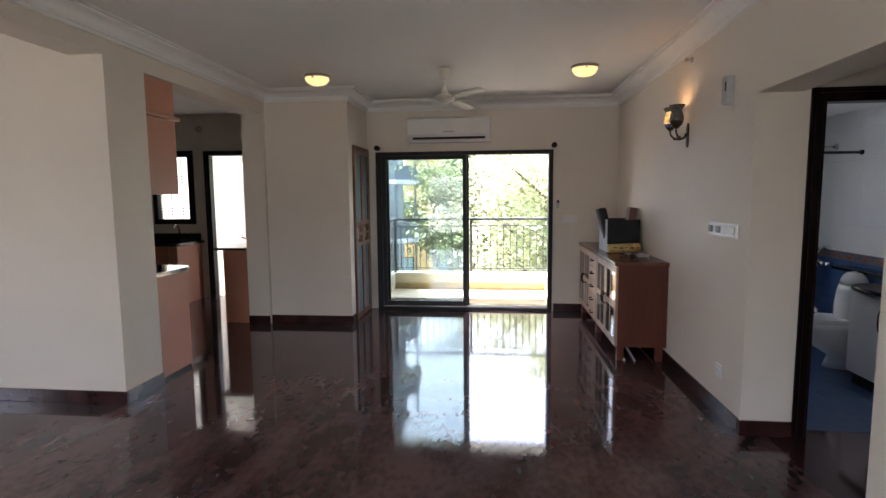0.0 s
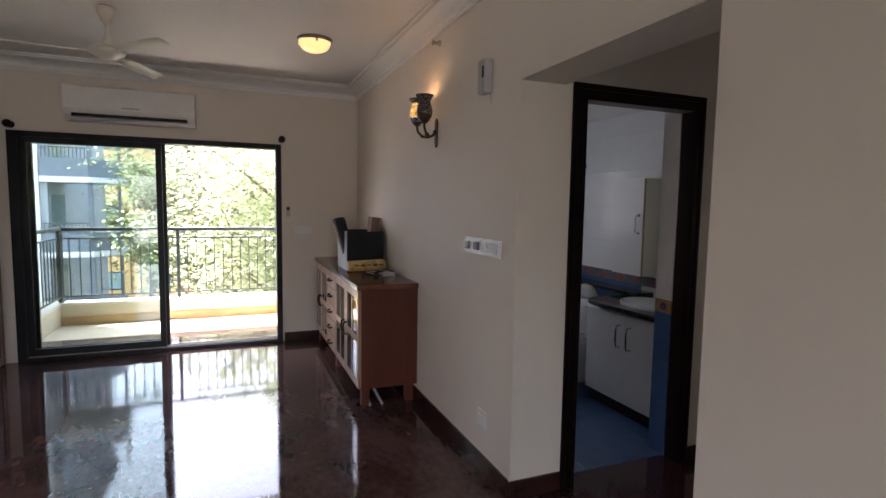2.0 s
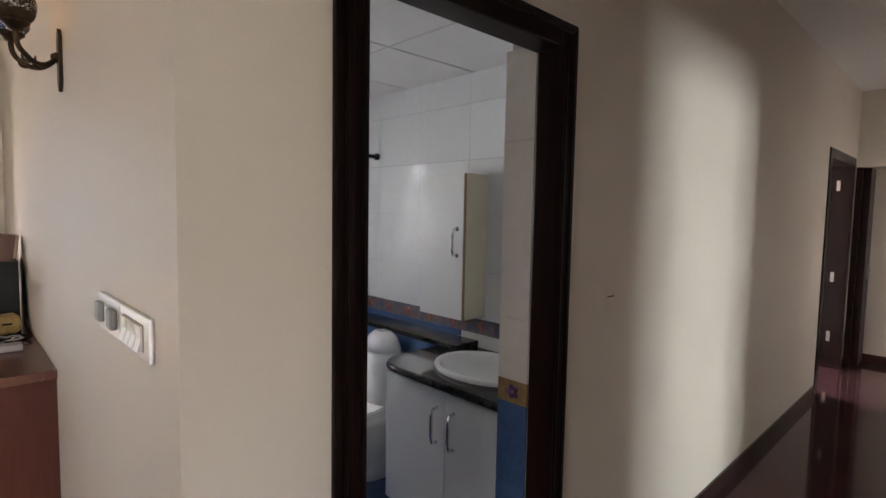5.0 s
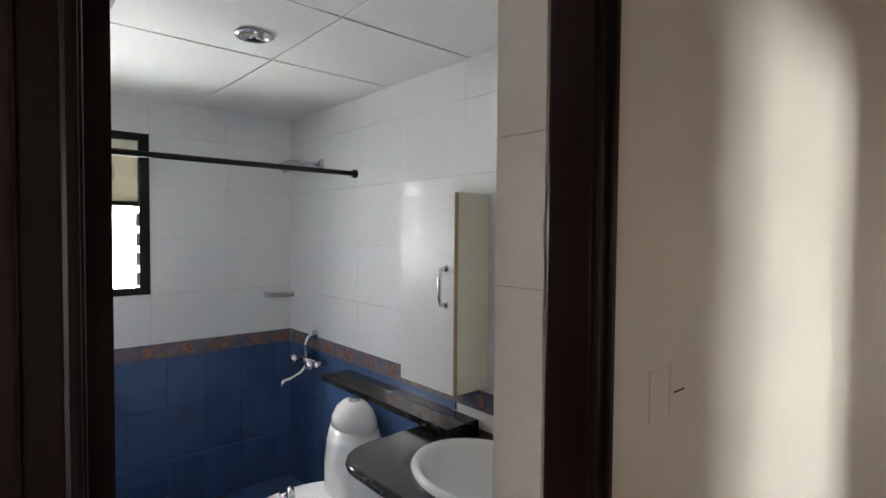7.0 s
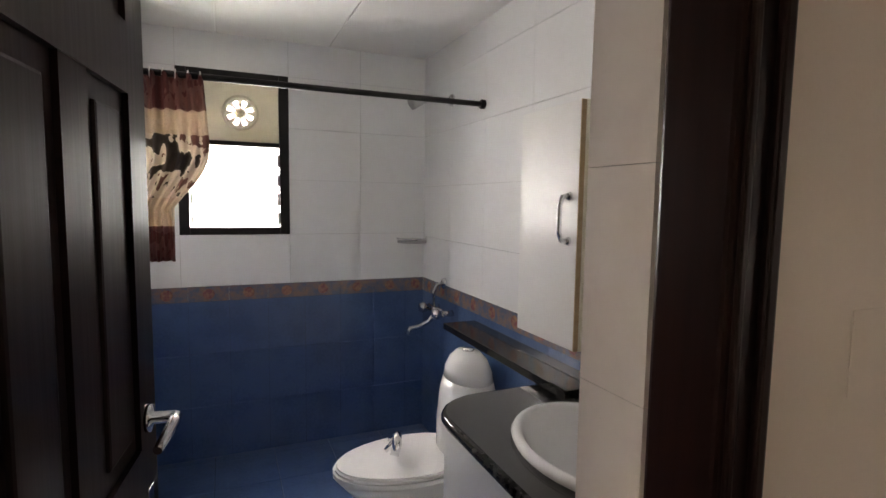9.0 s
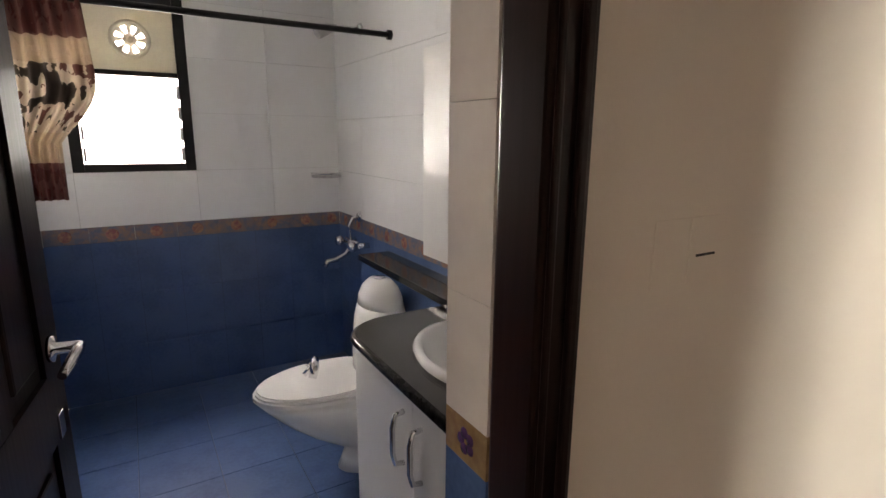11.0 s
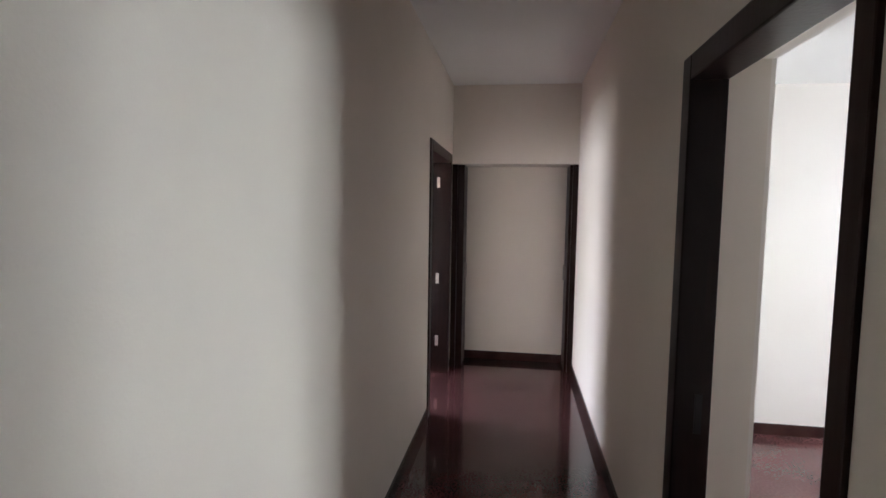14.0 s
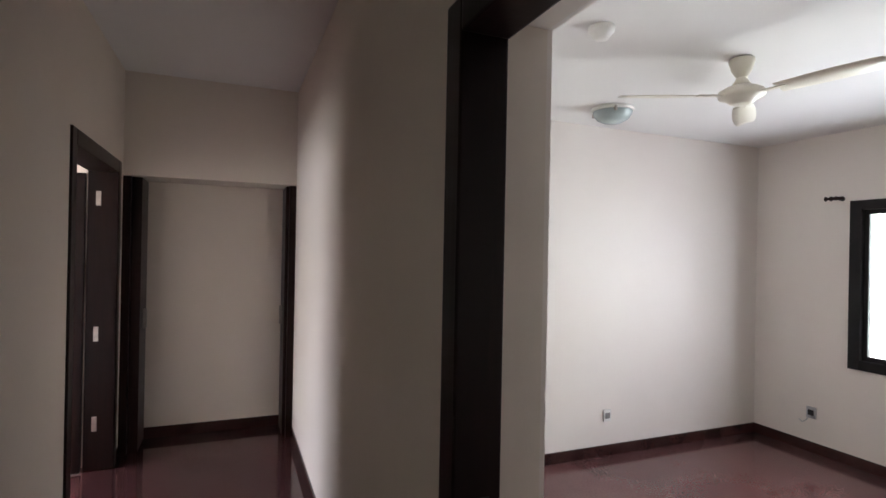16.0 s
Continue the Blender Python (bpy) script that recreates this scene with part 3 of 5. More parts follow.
# ---------- living room ----------
def ceiling_fan(at, turn, rod_len, label, length=0.56, m=CREAM):
    f = thing("ceiling_fan", at, label, "fan", "ceiling fans", turn)
    part("canopy", lathe(bmesh.new(), [(0, -0.004), (0.055, -0.004), (0.058, -0.016), (0.045, -0.06), (0.022, -0.10), (0.014, -0.11), (0, -0.11)], 24), m, f)
    # black disc paints the shade between canopy and ceiling
    part("canopy_gap_shade", lathe(bmesh.new(), [(0, 0.0), (0.05, 0.0), (0.05, -0.006), (0, -0.006)], 20, (0, 0, 0.004)), BLACKPL, f, "black disc for the shaded gap at the ceiling hook")
    part("rod", lathe(bmesh.new(), [(0, -0.1), (0.012, -0.1), (0.012, -rod_len), (0, -rod_len)], 12), m, f)
    part("lower_canopy", lathe(bmesh.new(), [(0, -rod_len + 0.075), (0.014, -rod_len + 0.075), (0.03, -rod_len + 0.03), (0.05, -rod_len), (0, -rod_len)], 24), m, f)
    hz = -rod_len
    part("motor", lathe(bmesh.new(), [(0, hz), (0.07, hz - 0.002), (0.098, hz - 0.018), (0.105, hz - 0.035), (0.10, hz - 0.05), (0.07, hz - 0.062), (0.05, hz - 0.08), (0.03, hz - 0.086), (0, hz - 0.086)], 32), m, f)
    bm = bmesh.new()
    n = 10
    top, bot = [], []
    for i in range(n + 1):
        s = i / n
        r = 0.17 + s * (length - 0.17)
        w = 0.036 + 0.018 * math.sin(math.pi * min(s * 0.75 + 0.1, 1)) * 1.2
        if i == n:
            w *= 0.82
        dz = hz - 0.045 - 0.006 * s
        top.append([bm.verts.new((r, -w, dz + 0.011)), bm.verts.new((r, 0, dz + 0.006)), bm.verts.new((r, w, dz - 0.009))])
        bot.append([bm.verts.new((r, -w, dz + 0.008)), bm.verts.new((r, 0, dz + 0.003)), bm.verts.new((r, w, dz - 0.012))])
    for i in range(n):
        for k in range(2):
            bm.faces.new([top[i][k], top[i + 1][k], top[i + 1][k + 1], top[i][k + 1]]).smooth = True
            bm.faces.new([bot[i][k + 1], bot[i + 1][k + 1], bot[i + 1][k], bot[i][k]]).smooth = True
        bm.faces.new([top[i][0], bot[i][0], bot[i + 1][0], top[i + 1][0]])
        bm.faces.new([top[i + 1][2], bot[i + 1][2], bot[i][2], top[i][2]])
    bm.faces.new([top[0][0], top[0][1], top[0][2], bot[0][2], bot[0][1], bot[0][0]])
    bm.faces.new([bot[n][0], bot[n][1], bot[n][2], top[n][2], top[n][1], top[n][0]])
    me = shared("blade", bm, m)
    arm = shared("blade_arm", boxes((0.085, 0.21, -0.016, 0.016, hz - 0.046, hz - 0.040), bevel=0.002), m)
    for k in range(3):
        b = piece("blade", me, f, 0, 0, 0, radians(120 * k))
        piece("blade_arm", arm, b, 0, 0, 0)
    return f


ceiling_fan((0.12, 5.80, H), 68, 0.25, "cream enamel three-blade ceiling fan at rest", 0.62)
ceiling_fan((6.00, 0.92, 2.5), 66, 0.14, "cream enamel three-blade ceiling fan in the bedroom", 0.58)


def bowl_lamp(at, lit, label, rad=0.125):
    f = thing("ceiling_lamp", at, label, "lamp", "flush bowl ceiling lamps")
    part("rim", lathe(bmesh.new(), [(0, 0), (rad * 1.04, 0), (rad * 1.06, -0.014), (rad, -0.026), (rad * 0.98, -0.02), (0, -0.02)], 32), BRASS if lit else WHITEPL, f, "brushed metal rim")
    part("bowl", lathe(bmesh.new(), [(rad * 0.97, -0.022), (rad * 0.93, -0.045), (rad * 0.78, -0.072), (rad * 0.5, -0.092), (rad * 0.2, -0.099), (0, -0.1)], 32), WARMGLOW if lit else mat("frosted_bowl", (0.42, 0.50, 0.50), None, 0.25, scale=6), f, "glowing amber glass bowl" if lit else "pale green frosted glass bowl")
    for k in range(3):
        a = k * 2.094 + 0.5
        part("clip", boxes((rad * math.cos(a) - 0.008, rad * math.cos(a) + 0.008, rad * math.sin(a) - 0.008, rad * math.sin(a) + 0.008, -0.045, -0.012), bevel=0.002), BRASS, f)


bowl_lamp((-1.20, 5.93, H), True, "lit amber glass bowl lamp on the ceiling")
bowl_lamp((1.47, 5.90, H), True, "lit amber glass bowl lamp on the ceiling")
bowl_lamp((6.97, 0.88, 2.5), False, "unlit frosted glass bowl lamp on the bedroom ceiling", 0.13)

sm = thing("smoke_detector", (6.0, 1.76, 2.5), "small white round smoke detector on the ceiling", "detector")
part("body", lathe(bmesh.new(), [(0, 0), (0.055, 0), (0.055, -0.02), (0.04, -0.035), (0.03, -0.05), (0, -0.052)], 20), WHITEPL, sm)

# split air conditioner
ac = thing("air_conditioner", (0.02, YF, 2.19), "white split air conditioner on the wall over the balcony door", "air conditioner")
prof = [(0, 0.0), (-0.10, 0.0), (-0.165, 0.045), (-0.185, 0.085), (-0.192, 0.2), (-0.185, 0.285), (-0.16, 0.31), (0, 0.315)]
part("body", prism(bmesh.new(), prof, -0.525, 0.525, "x"), mat("ac_white", (0.80, 0.78, 0.76), None, 0.22, scale=2), ac)
part("front_panel", boxes((-0.515, 0.515, -0.2, -0.188, 0.095, 0.29), bevel=0.004), mat("ac_gloss_white", (0.84, 0.82, 0.80), None, 0.1, scale=2), ac, "glossy white front panel")
part("air_slot", boxes((-0.46, 0.46, -0.176, -0.150, 0.035, 0.062), bevel=0.002), BLACKPL, ac, "dark air outlet slot")
part("flap", boxes((-0.47, 0.47, -0.172, -0.11, 0.012, 0.02), bevel=0.003), WHITEPL, ac)
part("badge", boxes((-0.07, 0.07, -0.203, -0.199, 0.115, 0.13)), GREYPL, ac, "grey badge bar")

# remote holder and socket plate on the balcony wall
rm = thing("remote_control", (1.405, YF, 1.31), "small cream remote control in a wall holder", "remote")
part("holder", boxes((-0.024, 0.024, -0.022, 0, 0, 0.07), bevel=0.004), CREAM, rm)
part("remote", boxes((-0.02, 0.02, -0.026, -0.008, 0.03, 0.14), bevel=0.006), GREYPL, rm)
part("screen", boxes((-0.014, 0.014, -0.028, -0.025, 0.1, 0.13)), BLACKPL, rm)


ROCKER = mat("grey_rocker", (0.22, 0.21, 0.20), None, 0.4, scale=9)


def switch_plate(at, rz, cells, label, name="switch_plate", dark=False):
    """A plate with rockers, lying in its own xz plane; the room is at -y."""
    f = thing(name, at, label, "switch", "wall switch plates", rz)
    w = sum(cells) + 0.012
    part("plate", boxes((-w / 2, w / 2, -0.012, 0, -0.045, 0.045), bevel=0.004), GREYPL if dark else WHITEPL, f)
    x = -w / 2 + 0.006
    for c in cells:
        part("rocker", boxes((x + 0.008, x + c - 0.008, -0.017, -0.010, -0.022, 0.022), bevel=0.003), BLACKPL if dark else ROCKER if c > 0.044 else WHITEPL, f)
        x += c
    return f


SATIN = mat("satin_silver_plastic", (0.70, 0.68, 0.66), (0.63, 0.61, 0.59), 0.28, 0.25, scale=6)
pl1 = thing("switch_plate", (XW, 4.40, 1.262), "silvery modular plate with two grey fan regulators", "switch", "wall switch plates", -90)
part("plate", boxes((-0.108, 0.108, -0.012, 0, -0.045, 0.045), bevel=0.005), SATIN, pl1)
for x in (-0.065, 0.058):
    part("regulator", boxes((x - 0.026, x + 0.026, -0.026, -0.010, -0.022, 0.026), bevel=0.008), ROCKER, pl1, "grey regulator knob")
part("rocker", boxes((-0.016, 0.010, -0.018, -0.010, -0.022, 0.024), bevel=0.003), WHITEPL, pl1)
pl2 = thing("switch_plate", (XW, 4.178, 1.262), "silvery modular plate with four white rockers", "switch", "wall switch plates", -90)
part("plate", boxes((-0.110, 0.110, -0.012, 0, -0.045, 0.045), bevel=0.005), SATIN, pl2)
# thin grey plate that paints the shadow line round the rockers
part("shadow_inset", boxes((-0.076, 0.076, -0.0135, -0.011, -0.026, 0.028)), ROCKER, pl2, "painted grey shadow line round the rockers")
for k in range(4):
    x = -0.072 + 0.037 * k
    bm = bmesh.new()
    prism(bm, [(-0.0135, -0.024), (-0.024, -0.024), (-0.016, 0.0), (-0.019, 0.026), (-0.0135, 0.026)], x, x + 0.033, "x")
    part("rocker", bm, WHITEPL, pl2)
switch_plate((XW, 4.25, 0.305), -90, (0.044, 0.044), "white wall socket above the skirting", "wall_socket")
switch_plate((1.56, YF, 1.20), 0, (0.044, 0.044, 0.044, 0.044), "white switch plate beside the balcony door")
switch_plate((7.41, 0.515, 0.305), -90, (0.06,), "white socket on the bedroom wall", "wall_socket")
switch_plate((6.92, -1.1, 0.31), 180, (0.06,), "dark socket with a dangling wire end", "wall_socket", True)
wire = thing("loose_wire", (6.92, -1.085, 0.27), "short grey loose wire below the socket", "wire")
part("strand", tube(bmesh.new(), [(0, 0.01, 0.02), (0.02, 0.02, -0.02), (0.05, 0.02, -0.045), (0.08, 0.015, -0.03)], 0.004, 6), GREYPL, wire)

# painted-over plates on the corridor wall
for x in (3.535, 3.625):
    pl = thing("blank_plate", (x, YN, 1.23), "painted-over blank switch plate on the corridor wall", "switch", "painted-over plates")
    part("plate", boxes((-0.043, 0.043, -0.0016, 0, -0.055, 0.055), bevel=0.0007), WALL, pl)
    if x > 3.6:
        part("slot", boxes((-0.024, 0.026, -0.003, -0.0012, -0.012, -0.008)), BLACKPL, pl, "thin dark slot")

# doorbell chime and sensor on the sideboard wall
ch = thing("door_chime", (XW, 4.262, 2.08), "small grey plastic door chime high on the wall", "chime")
part("body", boxes((-0.05, 0, -0.045, 0.045, 0, 0.18), bevel=0.012), GREYPL, ch)
part("grille", boxes((-0.054, -0.048, -0.034, -0.016, 0.08, 0.14), bevel=0.003), BLACKPL, ch)
part("stub", tube(bmesh.new(), [(-0.005, -0.02, 0.01), (-0.006, -0.03, -0.03), (-0.004, -0.035, -0.05)], 0.006, 6), WALL, ch)
hk = thing("wall_hook", (XW, 4.99, 2.545), "small brass hook high on the wall", "hook")
part("hook", lathe(bmesh.new(), [(0, 0), (0.022, 0), (0.02, -0.01), (0.01, -0.02), (0.012, -0.045), (0.02, -0.05), (0, -0.055)], 12, axis="x"), BRASS, hk)

# mosaic glass wall sconce
def mosaic(name, dark, mid, pale, lit=0.0):
    """Small glass chips in dark grout; a lit one lets its bulb glow through the chips."""
    m = bpy.data.materials.new(name)
    m.use_nodes = True
    n, l = m.node_tree.nodes, m.node_tree.links
    g = n.new("ShaderNodeNewGeometry")
    v, e = n.new("ShaderNodeTexVoronoi"), n.new("ShaderNodeTexVoronoi")
    e.feature = "DISTANCE_TO_EDGE"
    for q in (v, e):
        q.inputs["Scale"].default_value = 105
        l.new(g.outputs["Position"], q.inputs["Vector"])
    chip = n.new("ShaderNodeValToRGB")
    chip.color_ramp.interpolation = "CONSTANT"
    chip.color_ramp.elements[0].color = (*mid, 1)
    chip.color_ramp.elements[1].position, chip.color_ramp.elements[1].color = 0.62, (*pale, 1)
    k = chip.color_ramp.elements.new(0.28)
    k.color = (*[0.5 * (p + q) for p, q in zip(mid, pale)], 1)
    sep = n.new("ShaderNodeSeparateColor")
    l.new(v.outputs["Color"], sep.inputs[0])
    l.new(sep.outputs[0], chip.inputs["Fac"])
    edge = n.new("ShaderNodeMapRange")
    edge.inputs["From Min"].default_value, edge.inputs["From Max"].default_value = 0.06, 0.14
    l.new(e.outputs["Distance"], edge.inputs["Value"])
    mx_ = n.new("ShaderNodeMix")
    mx_.data_type = "RGBA"
    mx_.inputs["A"].default_value = (*dark, 1)
    l.new(edge.outputs["Result"], mx_.inputs["Factor"])
    l.new(chip.outputs["Color"], mx_.inputs["B"])
    b_ = n["Principled BSDF"]
    b_.inputs["Roughness"].default_value = 0.22
    l.new(mx_.outputs["Result"], b_.inputs["Base Color"])
    bp_ = n.new("ShaderNodeBump")
    bp_.inputs["Strength"].default_value, bp_.inputs["Distance"].default_value = 0.6, 0.003
    l.new(edge.outputs["Result"], bp_.inputs["Height"])
    l.new(bp_.outputs["Normal"], b_.inputs["Normal"])
    if lit:
        l.new(mx_.outputs["Result"], b_.inputs["Emission Color"])
        b_.inputs["Emission Strength"].default_value = lit
    return m


sc = thing("wall_sconce", (XW, 5.02, 1.872), "antique brass wall sconce with two mosaic glass cups, one lit", "lamp")
IRON = mat("antique_bronze", (0.05, 0.032, 0.02), (0.09, 0.06, 0.035), 0.4, 0.8, scale=30, bump=0.2)
DARKMOSAIC = mosaic("dark_mosaic_glass", (0.012, 0.010, 0.009), (0.06, 0.05, 0.04), (0.30, 0.27, 0.23))
LITMOSAIC = mosaic("lit_mosaic_glass", (0.10, 0.04, 0.01), (0.9, 0.42, 0.06), (1.0, 0.72, 0.30), 0.085)
BLUEBAND = mosaic("blue_mosaic_band", (0.02, 0.02, 0.02), (0.10, 0.16, 0.42), (0.45, 0.52, 0.70))
part("back_plate", prism(bmesh.new(), [(0.036 * math.sin(a) * (1 - 0.45 * abs(math.cos(2 * a))), 0.112 + 0.112 * math.cos(a)) for a in [k * math.pi / 14 for k in range(28)]], -0.012, 0, "x"), IRON, sc, "scalloped narrow bronze back plate")
part("boss", lathe(bmesh.new(), [(0, -0.034), (0.010, -0.032), (0.018, -0.02), (0.02, -0.012), (0, -0.012)], 14, (0, 0, 0.12), "x"), IRON, sc)
for k, (dy, lit) in enumerate(((-0.080, False), (0.085, True))):
    arm = part("arm", tube(bmesh.new(), bez((-0.015, 0, 0.12), (-0.06, dy * 0.35, 0.05), (-0.11, dy * 0.8, 0.10), 8) + bez((-0.11, dy * 0.8, 0.10), (-0.14, dy, 0.12), (-0.135, dy, 0.175), 6)[1:], 0.009, 8), IRON, sc)
    for q, h in ((0.35, 0.082), (0.62, 0.084)):
        part("leaf_spur", tube(bmesh.new(), bez((-0.14 * q - 0.005, dy * q, h), (-0.14 * q - 0.035, dy * q, h - 0.012), (-0.14 * q - 0.03, dy * q, h + 0.026), 5), [0.008, 0.008, 0.007, 0.006, 0.004, 0.002], 6), IRON, arm)
    part("holder", lathe(bmesh.new(), [(0, 0.165), (0.020, 0.168), (0.030, 0.182), (0.040, 0.19), (0.042, 0.198), (0, 0.198)], 18, (-0.135, dy, 0)), IRON, arm)
    cup = [(0.036, 0.196), (0.050, 0.212), (0.060, 0.24), (0.061, 0.262), (0.053, 0.295), (0.044, 0.322), (0.046, 0.340), (0.058, 0.362), (0.066, 0.372), (0.062, 0.373), (0.042, 0.340), (0.040, 0.322), (0.057, 0.262), (0.046, 0.214), (0.032, 0.198)]
    c = part("cup", lathe(bmesh.new(), cup, 28, (-0.135, dy, 0)), LITMOSAIC if lit else DARKMOSAIC, sc, "lit amber mosaic glass cup" if lit else "dark mosaic glass cup")
    part("rim_band", lathe(bmesh.new(), [(0.0475, 0.340), (0.0595, 0.361), (0.0680, 0.373), (0.0675, 0.377), (0.062, 0.3735)], 28, (-0.135, dy, 0)), DARKMOSAIC, c, "dark mosaic rim")
    part("base_band", lathe(bmesh.new(), [(0.040, 0.198), (0.0515, 0.212), (0.0578, 0.228)], 28, (-0.135, dy, 0)), BLUEBAND if lit else IRON, c, "blue mosaic band" if lit else "dark beaded band")
sc.scale = (0.86, 0.86, 0.86)
bulb = bpy.data.lights.new("sconce_bulb", "POINT")
bulb.energy, bulb.color, bulb.shadow_soft_size = 0.075, (1, 0.6, 0.28), 0.02
new("sconce_bulb", bulb).location = (XW - 0.116, 5.093, 2.175)

# ---------- sideboard ----------
SB = thing("sideboard", (1.69, 5.35, 0), "reddish brown wooden sideboard with glazed doors and drawers", "sideboard")
part("body", boxes((0.025, 0.455, 0.02, 2.07, 0.13, 0.868)), WOOD, SB)
part("top", boxes((-0.012, 0.455, 0, 2.085, 0.868, 0.905), bevel=0.004), WOODTOP, SB)
part("plinth_rail", boxes((0.03, 0.06, 0.05, 2.04, 0.10, 0.13)), WOOD, SB)
for x, y in ((0.03, 0.03), (0.37, 0.03), (0.03, 1.02), (0.03, 1.99), (0.37, 1.99)):
    part("leg", boxes((x, x + 0.06, y, y + 0.06, 0, 0.13), bevel=0.004), WOOD, SB)


def glazed_door(y0, y1):
    # frame colour carries the painted window sheen
    d = part("door", boxes((0, 0.025, y0, y0 + 0.05, 0.14, 0.86), (0, 0.025, y1 - 0.05, y1, 0.14, 0.86), (0, 0.025, y0 + 0.05, y1 - 0.05, 0.14, 0.20), (0, 0.025, y0 + 0.05, y1 - 0.05, 0.80, 0.86), (0, 0.025, y0 + 0.05, y1 - 0.05, 0.475, 0.525), (0.0, 0.025, (y0 + y1) / 2 - 0.012, (y0 + y1) / 2 + 0.012, 0.20, 0.80), bevel=0.003), SHEENWOOD, SB, "wooden door with window sheen painted in, with dark glass panes")
    m = (y0 + y1) / 2
    for a, b in ((y0 + 0.05, m - 0.012), (m + 0.012, y1 - 0.05)):
        for c, e in ((0.20, 0.475), (0.525, 0.80)):
            part("pane", boxes((0.003, 0.009, a, b, c, e)), DARKGLASS, d)
    return d


for y0, y1, hy in ((0.02, 0.467, 0.43), (0.472, 0.92, 0.51), (1.34, 1.70, 1.67), (1.705, 2.065, 1.735)):
    d = glazed_door(y0, y1)
    part("door_pull", tube(bmesh.new(), [(0, hy, 0.55), (-0.024, hy, 0.545), (-0.030, hy, 0.50), (-0.024, hy, 0.455), (0, hy, 0.45)], 0.008, 8), DARKWOOD, d, "dark wooden bow pull")
for k in range(5):
    z0 = 0.14 + k * 0.1445
    # drawer fronts wear the same painted sheen
    d = part("drawer", boxes((0, 0.025, 0.93, 1.33, z0, z0 + 0.138), bevel=0.004), SHEENWOOD, SB, "wooden drawer front with window sheen painted in")
    part("drawer_pull", tube(bmesh.new(), [(0, 1.07, z0 + 0.075), (-0.024, 1.075, z0 + 0.07), (-0.030, 1.13, z0 + 0.064), (-0.024, 1.185, z0 + 0.07), (0, 1.19, z0 + 0.075)], 0.008, 8), DARKWOOD, d)
# metal rods stored underneath
for k in range(2):
    r = thing("metal_rod", (1.78 + 0.09 * k, 5.50, 0.012), "thin grey metal rod lying under the sideboard", "rod", "rods under the sideboard")
    part("bar", tube(bmesh.new(), [(0, -0.14, 0), (0.06, 0.7, 0.002)], 0.010, 8), GREYPL, r)

# storage box and what lies about it
cb = thing("storage_box", (1.78, 6.20, 0.905), "black storage box with a pale grey side, on the sideboard", "box")
part("shell", boxes((0, 0.33, 0, 0.014, 0, 0.34), (0, 0.33, 0.406, 0.42, 0, 0.34), (0.316, 0.33, 0.014, 0.406, 0, 0.34), (0.014, 0.316, 0.014, 0.406, 0, 0.012), bevel=0.002), BLACKPL, cb)
part("side_panel", boxes((-0.004, 0.014, 0.002, 0.418, 0, 0.34), bevel=0.002), mat("grey_box_panel", (0.42, 0.46, 0.48), (0.36, 0.4, 0.42), 0.35, scale=5), cb, "pale blue-grey side panel")
bp = thing("black_pouch", (1.80, 6.36, 0.92), "black cloth pouch leaning out of the storage box", "pouch")
bp.matrix_basis = pose(1.86, 6.36, 0.93, 0, -17, 0)
bm = boxes((-0.05, 0.05, -0.06, 0.06, 0, 0.45), bevel=0.03)
for v in bm.verts:
    v.co += Vector((noise.noise(v.co * 14), noise.noise(v.co * 14 + Vector((5, 0, 0))), 0)) * 0.012
part("cloth", bm, BLACKPL, bp)
wb = thing("wooden_block", (2.02, 6.40, 0.918), "brown wooden box standing in the storage box", "box")
wb.matrix_basis = pose(2.03, 6.42, 0.92, 0, 7, 0)
part("board", boxes((-0.045, 0.03, -0.07, 0.07, 0, 0.45), bevel=0.003), mat("brown_board", (0.16, 0.075, 0.055), (0.11, 0.05, 0.035), 0.45, scale=12, stretch=(1, 1, 0.1)), wb)
part("lid", boxes((0.03, 0.045, -0.07, 0.07, 0, 0.45), bevel=0.003), mat("pale_board", (0.35, 0.26, 0.2), None, 0.5, scale=12), wb)
pk = thing("paper_roll", (1.82, 6.08, 0.905), "yellow printed paper packet lying on the sideboard", "packet")
pk.matrix_basis = pose(1.93, 6.10, 0.955, 0, 0, 4)
PAPER = mat("yellow_packet_paper", (0.55, 0.40, 0.15), (0.34, 0.22, 0.08), 0.5, scale=25, bump=0.3, bscale=60)
bm = tube(bmesh.new(), [(-0.17, 0, 0), (-0.165, 0, 0), (0.15, 0.01, 0.004), (0.17, 0.01, 0.004)], [0.030, 0.046, 0.048, 0.032], 14)
for v in bm.verts:
    v.co += Vector((0, noise.noise(v.co * 20), noise.noise(v.co * 20 + Vector((3, 3, 3))))) * 0.006
part("wrapper", bm, PAPER, pk)
for k in range(5):
    part("print_bar", boxes((-0.12 + 0.055 * k, -0.085 + 0.055 * k, -0.052, -0.040, 0.008 - 0.004 * (k % 2), 0.016), bevel=0.001), BLACKPL, pk, "unreadable dark print")
for k in range(3):
    c = thing("cable", (1.95 + 0.05 * k, 5.92 + 0.02 * k, 0.91), "coiled black and grey cable on the sideboard", "cable", "cables on the sideboard")
    rnd = random.Random(k + 3)
    pts = [(0.12 * math.cos(a * (0.8 + 0.1 * k)) * rnd.uniform(0.6, 1.1) - 0.02 * k, 0.09 * math.sin(a) * rnd.uniform(0.6, 1.1), 0.004 + 0.004 * (j % 3)) for j, a in enumerate([q * 0.55 for q in range(22)])]
    part("cord", tube(bmesh.new(), pts, 0.0055, 6), (BLACKPL, GREYPL, BLACKPL)[k], c)
